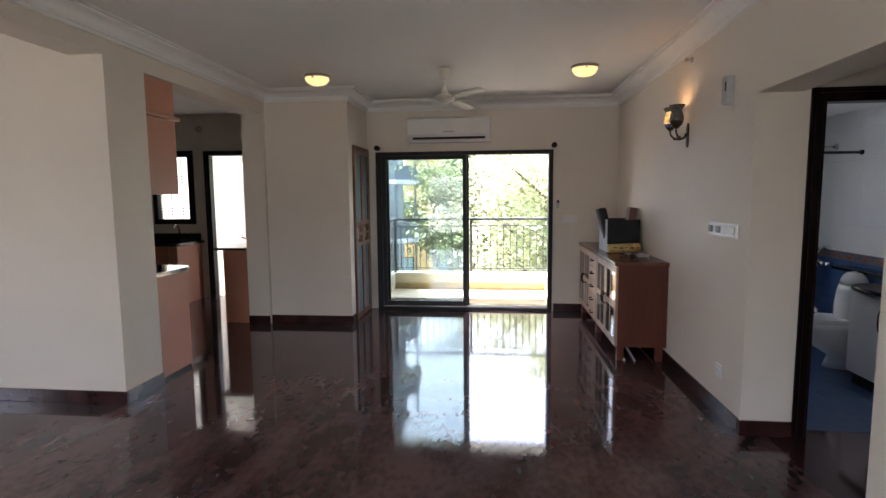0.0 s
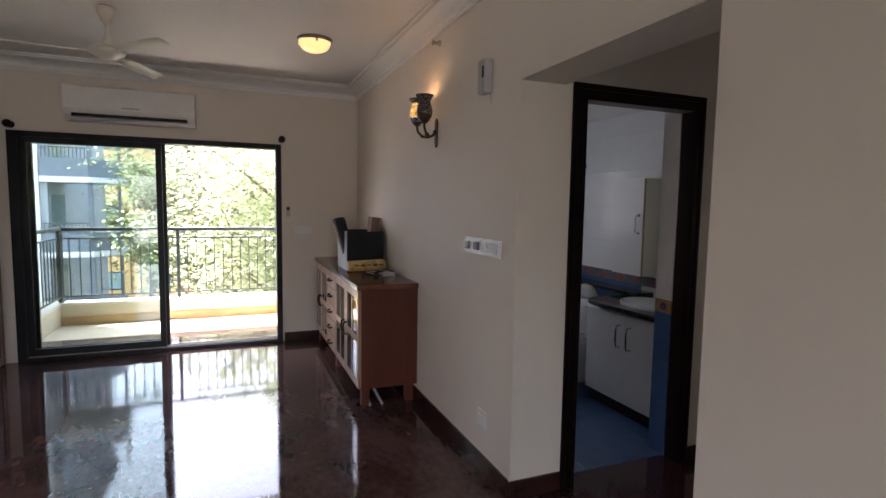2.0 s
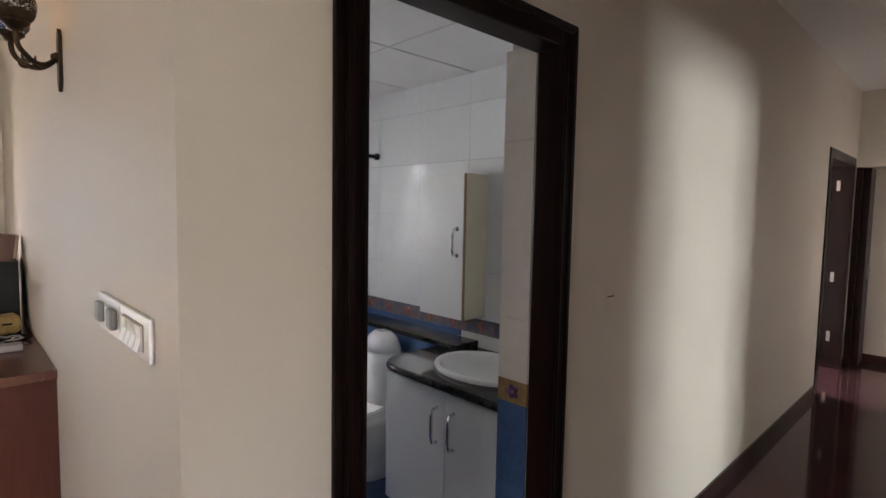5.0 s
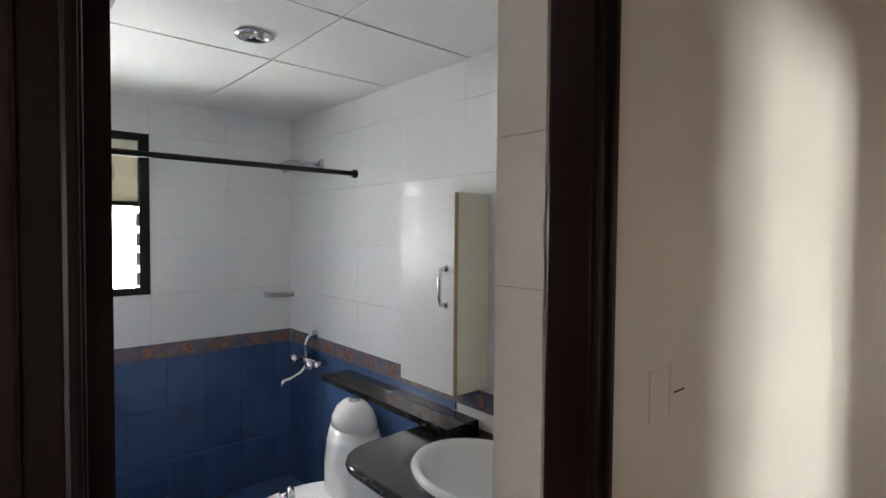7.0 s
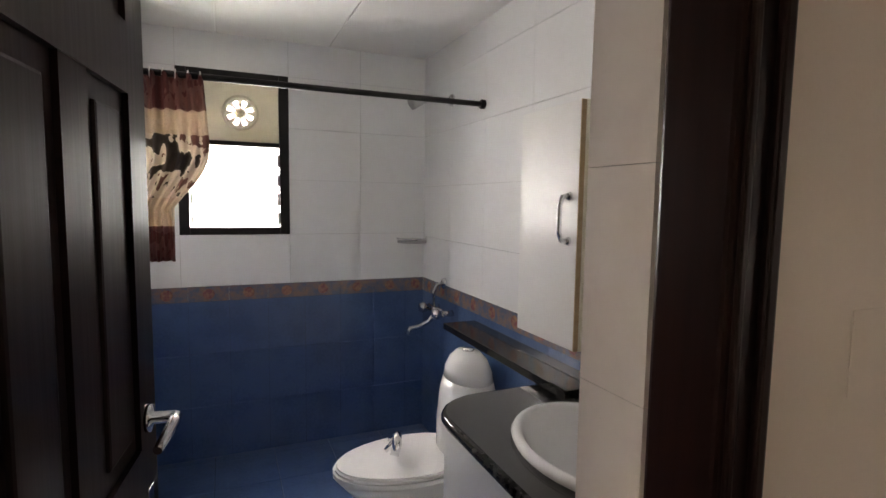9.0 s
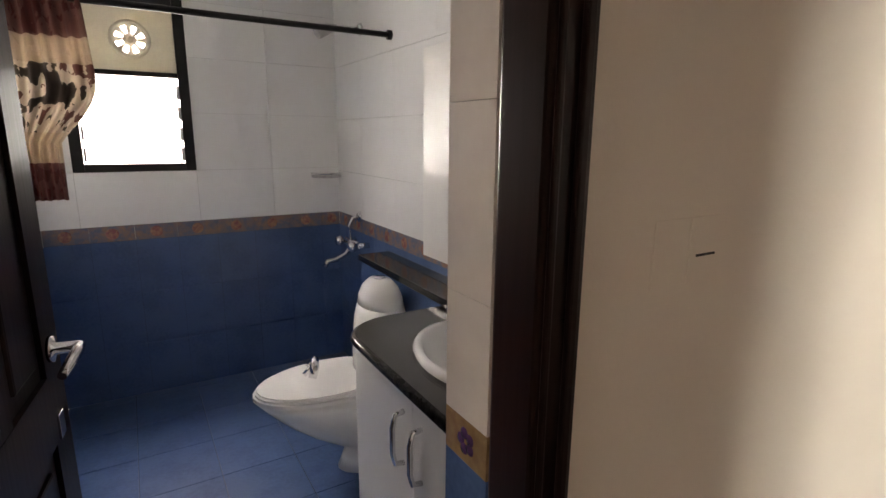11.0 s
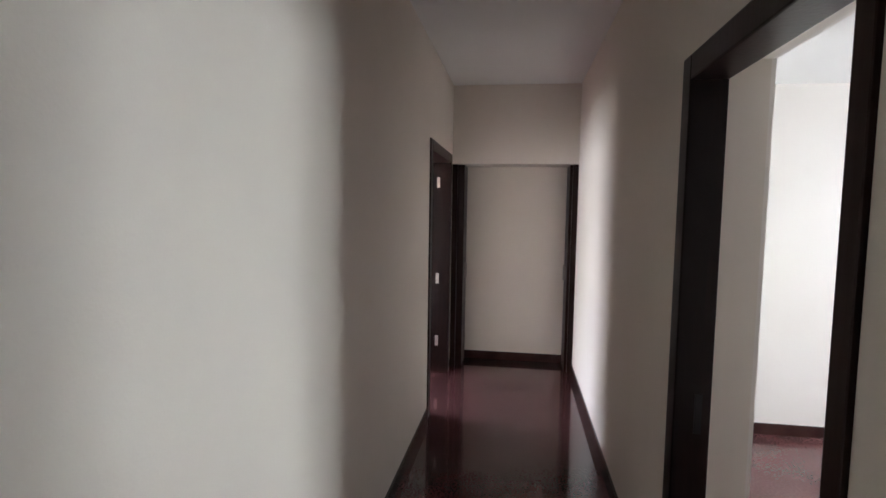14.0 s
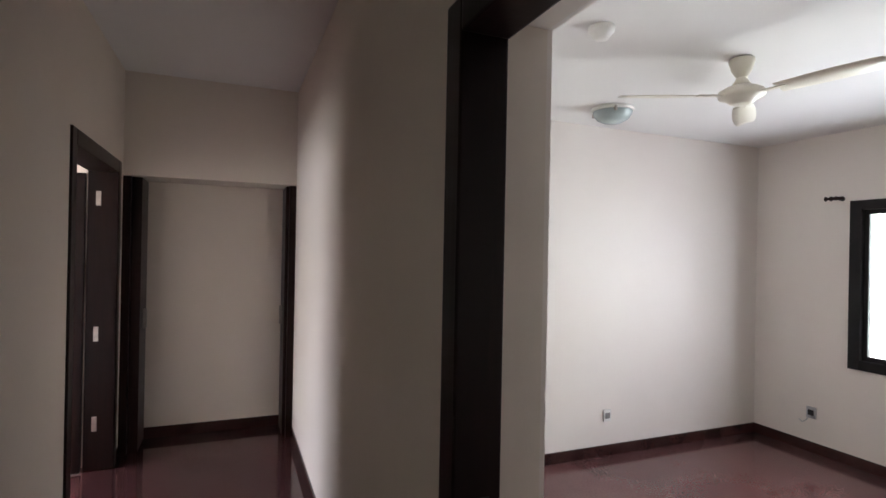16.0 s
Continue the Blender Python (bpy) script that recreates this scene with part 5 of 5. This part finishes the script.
# utility area beyond
setting("wall_utility", boxes((-5.6, -3.50, 9.25, 9.4, 0, 2.8), (-3.50, -2.5, 9.25, 9.4, 0, 1.0), (-3.50, -2.5, 9.25, 9.4, 2.25, 2.8), (-2.5, -1.4, 9.25, 9.4, 0, 2.8), (-5.8, -5.6, 8.2, 9.4, 0, 1.0)), mat("white_utility_paint", (0.74, 0.76, 0.77), None, 0.6, scale=1, bump=0.1), "white painted utility wall")
# unseen slab, added to keep sky light off the utility wall
setting("ceiling_utility_shade", boxes((-5.8, -1.4, 8.22, 9.4, 2.82, 2.95)), CEIL)
setting("floor_utility", boxes((-5.6, -1.4, 8.2, 9.25, -0.2, -0.01)), BALCTILE)
setting("trim_utility", boxes((-3.52, -3.44, 9.22, 9.26, 0.98, 2.27), (-3.44, -2.5, 9.22, 9.26, 0.98, 1.04), (-3.44, -2.5, 9.22, 9.26, 2.2, 2.27), (-3.05, -3.0, 9.22, 9.26, 1.04, 2.2)), BLACKMETAL)
for k in range(5):
    cl = thing("drying_line", (-3.9, 8.45 + 0.13 * k, 2.13 - 0.02 * (k % 2)), "thin white clothes-drying line", "line", "drying lines in the utility area")
    part("cord", tube(bmesh.new(), [(0, 0, 0), (0.45, 0, -0.03), (0.9, 0.1, 0)], 0.006, 6), WHITEPL, cl)
cr = thing("drying_rod", (-3.52, 8.7, 0.75), "dark slanted rod across the utility doorway", "rod")
part("bar", tube(bmesh.new(), [(0, 0, 0.12), (0.5, 0, -0.05)], 0.012, 8), BLACKMETAL, cr)
dt = thing("sensor_knob", (-3.75, KY, 2.52), "small dark round fitting high on the kitchen wall", "fitting")
part("body", lathe(bmesh.new(), [(0, 0), (0.05, 0), (0.045, -0.03), (0, -0.04)], 16, axis="y"), BRASS, dt)

# ---------- balcony ----------
setting("floor_balcony", boxes((-1.35, 1.55, 7.52, 9.22, -0.25, -0.03)), GROUT, "cream tiled balcony floor")
setting("wall_balcony_parapet", boxes((-1.35, 1.55, 9.07, 9.22, -0.03, 0.22), (1.40, 1.55, 7.64, 9.07, -0.03, 0.22), (-1.35, -1.06, 7.64, 9.07, -0.03, 0.22)), BALCWALL, "low cream balcony parapet")
setting("trim_parapet", boxes((-1.37, 1.57, 9.05, 9.24, 0.22, 0.25), (1.38, 1.57, 7.64, 9.05, 0.22, 0.25), (-1.37, -1.04, 7.64, 9.05, 0.22, 0.255), bevel=0.006), mat("pale_coping", (0.70, 0.66, 0.58), None, 0.5, scale=5, bump=0.1), "pale stone coping")
setting("trim_balcony_skirting", boxes((-1.06, 1.40, 9.058, 9.07, -0.03, 0.085), bevel=0.003), mat("ochre_skirting_tile", (0.50, 0.34, 0.16), (0.42, 0.28, 0.13), 0.4, scale=5), "ochre tiled skirting on the parapet")
setting("ceiling_balcony", boxes((-1.5, 1.7, 7.64, 9.3, 2.74, 2.9)), CEIL)


def railing(at, length, rz, label):
    f = thing("balcony_railing", at, label, "railing", "balcony railings", rz)
    part("top_rail", boxes((0, length, -0.025, 0.025, 0.86, 0.90), bevel=0.008), RAILMETAL, f)
    for z in (0.76, 0.06):
        part("rail", boxes((0, length, -0.009, 0.009, z, z + 0.018), bevel=0.003), RAILMETAL, f)
    n = max(2, round(length / 1.25) + 1)
    for k in range(n):
        x = 0.02 + (length - 0.04) * k / (n - 1)
        part("post", boxes((x - 0.02, x + 0.02, -0.02, 0.02, 0, 0.87), bevel=0.003), RAILMETAL, f)
    m = round(length / 0.105)
    bar = shared("baluster", boxes((-0.006, 0.006, -0.006, 0.006, 0.07, 0.77), bevel=0.002), RAILMETAL)
    hook = shared("baluster_scroll", tube(bmesh.new(), [(0.026 + 0.026 * math.cos(a), 0, 0.20 + 0.07 * math.sin(a)) for a in [q * 0.55 + 1.2 for q in range(9)]], 0.005, 6), RAILMETAL)
    for k in range(1, m):
        b = piece("baluster", bar, f, length * k / m, 0, 0)
        if k % 3 == 1:
            piece("scroll", hook, b, 0, 0, 0)


railing((-1.07, 9.145, 0.25), 2.55, 0, "dark painted iron balcony railing with thin balusters")
railing((1.475, 7.70, 0.25), 1.40, 90, "dark painted iron balcony side railing")
railing((-1.05, 7.70, 0.255), 1.40, 90, "dark painted iron balcony side railing")

# ---------- outdoors ----------
setting("ground", boxes((-300, 300, 9.6, 420, -7.2, -7.0), (-300, 300, -420, -6, -7.2, -7.0)), mat("courtyard_ground", (0.16, 0.15, 0.13), (0.10, 0.11, 0.07), 0.9, scale=0.2, bump=0.3, bscale=5), "courtyard ground far below")


def block(name, at, w, d, h, storeys, m, trim, label, rz=0.0, bal=True):
    """An apartment block with storeys, windows and boxed balconies on its front (-y)."""
    f = thing(name, at, label, "building", "", rz)
    part("wall", boxes((0, w, 0, d, 0, h)), m, f)
    part("roof", boxes((-0.2, w + 0.2, -0.2, d + 0.2, h, h + 0.35)), trim, f)
    sh_ = h / storeys
    cols = max(1, int(w / 3.4))
    wp = shared("window", boxes((0, 1.3, -0.06, 0.02, 0, 1.5)), BLACKMETAL)
    gp = shared("pane", boxes((0.08, 1.22, -0.075, -0.06, 0.08, 1.42)), BLUEGLASS)
    sp_ = shared("balcony", boxes((-0.3, 1.9, -1.3, 0, 0, 0.22), (-0.3, 1.9, -1.3, -1.2, 0.22, 1.1), (-0.3, -0.2, -1.2, 0, 0.22, 1.1), (1.8, 1.9, -1.2, 0, 0.22, 1.1)), trim)
    for s in range(storeys):
        for c in range(cols):
            x = w * (c + 0.5) / cols - 0.65
            wi = piece("window", wp, f, x, 0, s * sh_ + 0.95)
            piece("pane", gp, wi, 0, 0, 0)
            if bal and c % 2 == (cols - 1) % 2:
                piece("balcony", sp_, f, x, 0, s * sh_)
    return f


GREYB = mat("grey_block_paint", (0.34, 0.37, 0.40), (0.28, 0.31, 0.34), 0.8, scale=0.3, bump=0.2)
GREYT = mat("slate_balcony_paint", (0.17, 0.20, 0.23), (0.13, 0.16, 0.19), 0.8, scale=0.3)
YELB = mat("ochre_block_paint", (0.62, 0.42, 0.20), (0.54, 0.36, 0.17), 0.8, scale=0.3)
YELT = mat("cream_block_trim", (0.66, 0.58, 0.46), None, 0.8, scale=0.3)
grey = block("apartment_building", (-17.0, 26.6, -7), 11.1, 10, 21, 7, GREYB, GREYT, "grey apartment block with slate boxed balconies", bal=False)
WHITET = mat("white_slab_paint", (0.66, 0.68, 0.70), None, 0.7, scale=0.4)
out_ = [(10.9, 0.4), (10.9, -0.1), (12.5, -0.1), (13.3, 0.7), (13.3, 2.6), (10.9, 2.6)]
for k in range(6):
    z = 0.15 + 3.0 * k
    bal = part("balcony", prism(bmesh.new(), [(x + (0.12 if x > 11 else 0), y - (0.12 if y < 1 else 0)) for x, y in out_], z, z + 0.22), WHITET, grey, "white balcony slab with a slate box")
    part("parapet", prism(bmesh.new(), out_, z + 0.22, z + 0.95), GREYT, bal)
    part("balcony_railing", boxes(*[(10.95 + 0.13 * q, 10.98 + 0.13 * q, -0.06, -0.03, z + 0.95, z + 1.35) for q in range(12)], (10.9, 12.5, -0.065, -0.025, z + 1.35, z + 1.39)), RAILMETAL, bal)
    part("post", boxes((12.45, 12.6, 0.0, 0.15, z + 0.95, z + 3.0), (13.1, 13.2, 2.3, 2.4, z + 0.95, z + 3.0)), GREYT, bal)
    part("window", boxes((11.05, 11.12, 0.4, 2.2, z + 0.9, z + 2.5)), BLUEGLASS, bal)
part("drainpipe", tube(bmesh.new(), [(10.6, -0.08, 0), (10.6, -0.08, 21)], 0.06, 8), WHITET, grey)
part("wall_band", boxes((10.0, 10.85, -0.12, 0.0, 0, 21)), WHITET, grey, "pale painted corner band")
block("apartment_building", (-14, 52, -7), 26, 10, 17.5, 6, YELB, YELT, "ochre apartment block behind the trees", bal=False)
block("apartment_building", (16, 60, -7), 22, 10, 15, 5, YELT, YELB, "cream apartment block behind the trees", bal=False)


def leaf_material(name, a, b):
    m = mat(name, a, b, 0.5, scale=1.2, bscale=6, rand=0)
    n, l = m.node_tree.nodes, m.node_tree.links
    bs_ = n["Principled BSDF"]
    tr = n.new("ShaderNodeBsdfTranslucent")
    tr.inputs["Color"].default_value = (*[min(1, c * 1.6) for c in b], 1)
    mxs = n.new("ShaderNodeMixShader")
    mxs.inputs[0].default_value = 0.4
    l.new(bs_.outputs[0], mxs.inputs[1])
    l.new(tr.outputs[0], mxs.inputs[2])
    l.new(mxs.outputs[0], n["Material Output"].inputs["Surface"])
    return m


LEAF1 = leaf_material("fresh_leaves", (0.13, 0.165, 0.075), (0.24, 0.27, 0.15))
LEAF2 = leaf_material("deep_leaves", (0.08, 0.115, 0.06), (0.16, 0.19, 0.10))
BARK = mat("bark", (0.16, 0.125, 0.095), (0.09, 0.07, 0.05), 0.9, scale=6, bump=0.6, bscale=30)


def tree(at, height, spread, seed, m, label, count=9000, leaf=0.16):
    rnd = random.Random(seed)
    f = thing("tree", at, label, "tree", "trees in the courtyard")
    bm = bmesh.new()
    tube(bm, [(0, 0, 0), (0.1, 0.05, height * 0.25), (0.0, 0.15, height * 0.5), (0.1, 0.1, height * 0.8)], [0.24, 0.19, 0.14, 0.05], 10)
    part("trunk", bm, BARK, f)
    tips = []
    bm = bmesh.new()
    for k in range(26):
        a = k * 2.399 + rnd.uniform(-0.3, 0.3)
        z0 = height * rnd.uniform(0.28, 0.72)
        r = spread * rnd.uniform(0.45, 1.0) * (1 - 0.45 * abs(z0 / height - 0.5))
        p0 = Vector((0.05, 0.1, z0))
        p2 = Vector((r * math.cos(a), r * math.sin(a), z0 + rnd.uniform(0.1, 0.32) * height))
        p1 = (p0 + p2) / 2 + Vector((0, 0, rnd.uniform(-0.3, 0.6)))
        pts = bez(p0, p1, p2, 6)
        tube(bm, pts, [0.07, 0.06, 0.05, 0.04, 0.03, 0.022, 0.012], 6)
        for q in pts[2:]:
            tips.append(q)
            for _ in range(2):
                w = q + Vector((rnd.gauss(0, 1), rnd.gauss(0, 1), rnd.gauss(0.2, 0.7))) * 0.7
                tube(bm, [q, (q + w) / 2 + Vector((0, 0, 0.1)), w], [0.018, 0.012, 0.006], 5)
                tips.append(w)
    tagged(part("branchwork", bm, BARK, f), kind="stuff")
    vs, fs = [], []
    for k in range(count):
        c = rnd.choice(tips) + Vector((rnd.gauss(0, 0.34), rnd.gauss(0, 0.34), rnd.gauss(0, 0.26)))
        u = Vector((rnd.gauss(0, 1), rnd.gauss(0, 1), rnd.gauss(-0.3, 0.5))).normalized()
        s = leaf * rnd.uniform(0.6, 1.3)
        w = u.cross(Vector((rnd.gauss(0, 0.4), rnd.gauss(0, 0.4), 1))).normalized() * s * 0.42
        i = len(vs)
        vs += [c, c + u * s * 0.5 + w, c + u * s, c + u * s * 0.5 - w]
        fs.append((i, i + 1, i + 2, i + 3))
    me = bpy.data.meshes.new("crown")
    me.from_pydata(vs, [], fs)
    me.materials.append(m)
    cr_ = new("crown", me)
    cr_.parent = f
    tagged(cr_, "airy crown of many small green leaves", kind="stuff")


tree((2.7, 16.5, -7), 11.2, 4.0, 1, LEAF1, "broad leafy tree in fresh green, outside the balcony", 26000, 0.13)
tree((0.2, 23.0, -7), 11.4, 3.4, 2, LEAF2, "leafy tree beside the grey apartment block", 20000, 0.13)
tree((5.4, 20.0, -7), 12.6, 4.8, 3, LEAF1, "tall leafy tree in the courtyard", 24000, 0.16)
tree((2.4, 29.0, -7), 13.0, 4.8, 4, LEAF2, "leafy tree farther off in the courtyard", 18000, 0.2)
tree((-4.2, 40.0, -7), 11.5, 4.5, 5, LEAF2, "leafy tree in front of the ochre block", 9000, 0.26)
tree((8.5, 33.0, -7), 14.0, 6.0, 6, LEAF1, "distant leafy tree in the courtyard", 18000, 0.24)
tree((0.8, 44.0, -7), 15.0, 6.5, 7, LEAF2, "tall distant tree behind the courtyard", 14000, 0.3)

# ---------- tiles ----------
def tile_run(parent, name, m, axis, a_edges, z_edges, at, face, gap=0.0012, skip=None, thick=0.008):
    """Tiles over a wall: a_edges along the wall, z_edges up; at is the wall's face, face the side they stand proud."""
    cache = {}
    for i in range(len(a_edges) - 1):
        for j in range(len(z_edges) - 1):
            a0, a1, z0, z1 = a_edges[i], a_edges[i + 1], z_edges[j], z_edges[j + 1]
            if skip and skip(a0, a1, z0, z1):
                continue
            w, h = round(a1 - a0 - gap, 4), round(z1 - z0 - gap, 4)
            if (w, h) not in cache:
                lo, hi = (0, thick) if face > 0 else (-thick, 0)
                bm = boxes((0, w, lo, hi, 0, h)) if axis == "x" else boxes((lo, hi, 0, w, 0, h))
                cache[(w, h)] = shared(name, bm, m)
            if axis == "x":
                piece(name, cache[(w, h)], parent, a0 + gap / 2, at, z0 + gap / 2)
            else:
                piece(name, cache[(w, h)], parent, at, a0 + gap / 2, z0 + gap / 2)


def steps(a, b, s):
    out_ = [a]
    while out_[-1] + s < b - 0.02:
        out_.append(out_[-1] + s)
    return out_ + [b]


we, wnr = bpy.data.objects["wall_bath_east"], bpy.data.objects["wall_bath_north"]
BORDER = mat("floral_border_tile", (0.27, 0.17, 0.13), (0.12, 0.14, 0.20), 0.25, scale=22, bscale=70, rvar=0.1, fine=0.4, rand=0.2)
FLOWER = mat("border_flower_glaze", (0.34, 0.20, 0.13), (0.22, 0.08, 0.09), 0.25, scale=40, bscale=80)
hole = lambda a0, a1, z0, z1: a0 > 2.56 and a1 < 3.13 and z0 > 1.21 and z1 < 2.08
setting("wall_bath_dado", boxes((2.40, BX - 0.004, BY - 0.004, BY, 0, 0.865), (BX - 0.004, BX, 5.0, BY - 0.004, 0, 0.865)), BLUEGROUT)
ux = [2.40, 2.57, 3.12, 3.52, BX]
tile_run(wnr, "white_tile", WHITETILE, "x", ux, [0.945, 1.22, 1.52, 1.80, 2.075, BC + 0.02], BY, -1, skip=hole)
tile_run(we, "white_tile", WHITETILE, "y", steps(4.13, BY - 0.008, 0.403), [0.945, 1.20, 1.50, 1.80, 2.10, BC + 0.02], BX, -1)
tile_run(wnr, "blue_tile", BLUETILE, "x", steps(2.40, BX, 0.2), [0, 0.29, 0.58, 0.865], BY, -1)
tile_run(we, "blue_tile", BLUETILE, "y", steps(5.80, BY - 0.008, 0.2), [0, 0.29, 0.58, 0.865], BX, -1)
tile_run(we, "blue_tile", BLUETILE, "y", steps(4.98, 5.80, 0.2), [0.83, 0.865], BX, -1)
tile_run(lg, "blue_tile", BLUETILE, "y", steps(5.03, 5.80, 0.2), [0, 0.29, 0.58, 0.80], 3.77, -1)
tile_run(lg, "blue_tile", BLUETILE, "x", [3.77, BX - 0.01], [0, 0.29, 0.58, 0.80], 5.80, 1)
tile_run(wnr, "border_tile", BORDER, "x", steps(2.40, BX - 0.01, 0.2), [0.865, 0.945], BY, -1, thick=0.010)
tile_run(we, "border_tile", BORDER, "y", steps(4.13, BY - 0.012, 0.2), [0.865, 0.945], BX, -1, thick=0.010)
fl = bmesh.new()
lathe(fl, [(0.030, 0), (0.026, -0.002), (0.018, -0.0015), (0.009, -0.003), (0, -0.003)], 10, axis="y")
flx = shared("tile_flower", fl, FLOWER)
for x in steps(2.40, BX - 0.01, 0.2)[:-1]:
    piece("tile_flower", flx, wnr, min(x + 0.1, BX - 0.06), BY - 0.0102, 0.905)
for y in steps(4.13, BY - 0.012, 0.2)[:-1]:
    piece("tile_flower", flx, we, BX - 0.0102, min(y + 0.1, BY - 0.06), 0.905, radians(-90))
# tiled reveal inside the bathroom door
rvw = setting("wall_bath_reveal", boxes((3.262, 3.335, 4.016, 4.125, 0, 2.1)), GROUT, "pale tiled door reveal with a floral band")
tile_run(rvw, "beige_tile", BEIGETILE, "y", [4.02, 4.145], [0.945, 1.16, 1.46, 1.76, 2.06], 3.262, -1)
tile_run(rvw, "border_tile", mat("ochre_border_tile", (0.36, 0.24, 0.11), (0.27, 0.16, 0.08), 0.25, scale=30, bscale=80), "y", [4.02, 4.145], [0.865, 0.945], 3.262, -1)
PETAL = mat("purple_petal_glaze", (0.12, 0.05, 0.14), (0.07, 0.03, 0.09), 0.25, scale=60)
petal = shared("tile_petal", lathe(bmesh.new(), [(0.011, 0), (0.009, -0.002), (0, -0.003)], 10, axis="x"), PETAL)
for k in range(5):
    piece("tile_petal", petal, rvw, 3.2538, 4.08 + 0.015 * math.cos(k * 1.2566), 0.905 + 0.015 * math.sin(k * 1.2566))
tile_run(rvw, "blue_tile", BLUETILE, "y", [4.02, 4.145], [0, 0.29, 0.58, 0.865], 3.262, -1)
south_in = setting("wall_bath_south_lining", boxes((3.335, BX, 4.13, 4.138, 0, BC)), WHITETILE)
west_in = setting("wall_bath_west_lining", boxes((2.40, 2.408, 4.13, BY, 0.945, BC), (2.40, 2.412, 4.13, BY, 0.865, 0.945)), WHITETILE)
west_lo = setting("wall_bath_west_dado", boxes((2.40, 2.408, 4.13, BY, 0, 0.865)), BLUETILE)
fb = bpy.data.objects["floor_bath"]
tc = {}
xs, ys = steps(2.41, BX, 0.305), steps(4.04, BY, 0.305)
for i in range(len(xs) - 1):
    for j in range(len(ys) - 1):
        w, d_ = round(xs[i + 1] - xs[i] - 0.003, 4), round(ys[j + 1] - ys[j] - 0.003, 4)
        if (w, d_) not in tc:
            tc[(w, d_)] = shared("floor_tile", boxes((0, w, 0, d_, -0.008, 0.0)), BLUEFLOOR)
        piece("floor_tile", tc[(w, d_)], fb, xs[i], ys[j], 0.0)
# balcony tiles
fbb = bpy.data.objects["floor_balcony"]
bt = shared("balcony_tile", boxes((0, 0.297, 0, 0.297, -0.01, 0.0)), BALCTILE)
for i in range(9):
    for j in range(5):
        piece("balcony_tile", bt, fbb, -1.28 + i * 0.30, 7.56 + j * 0.30, -0.02)
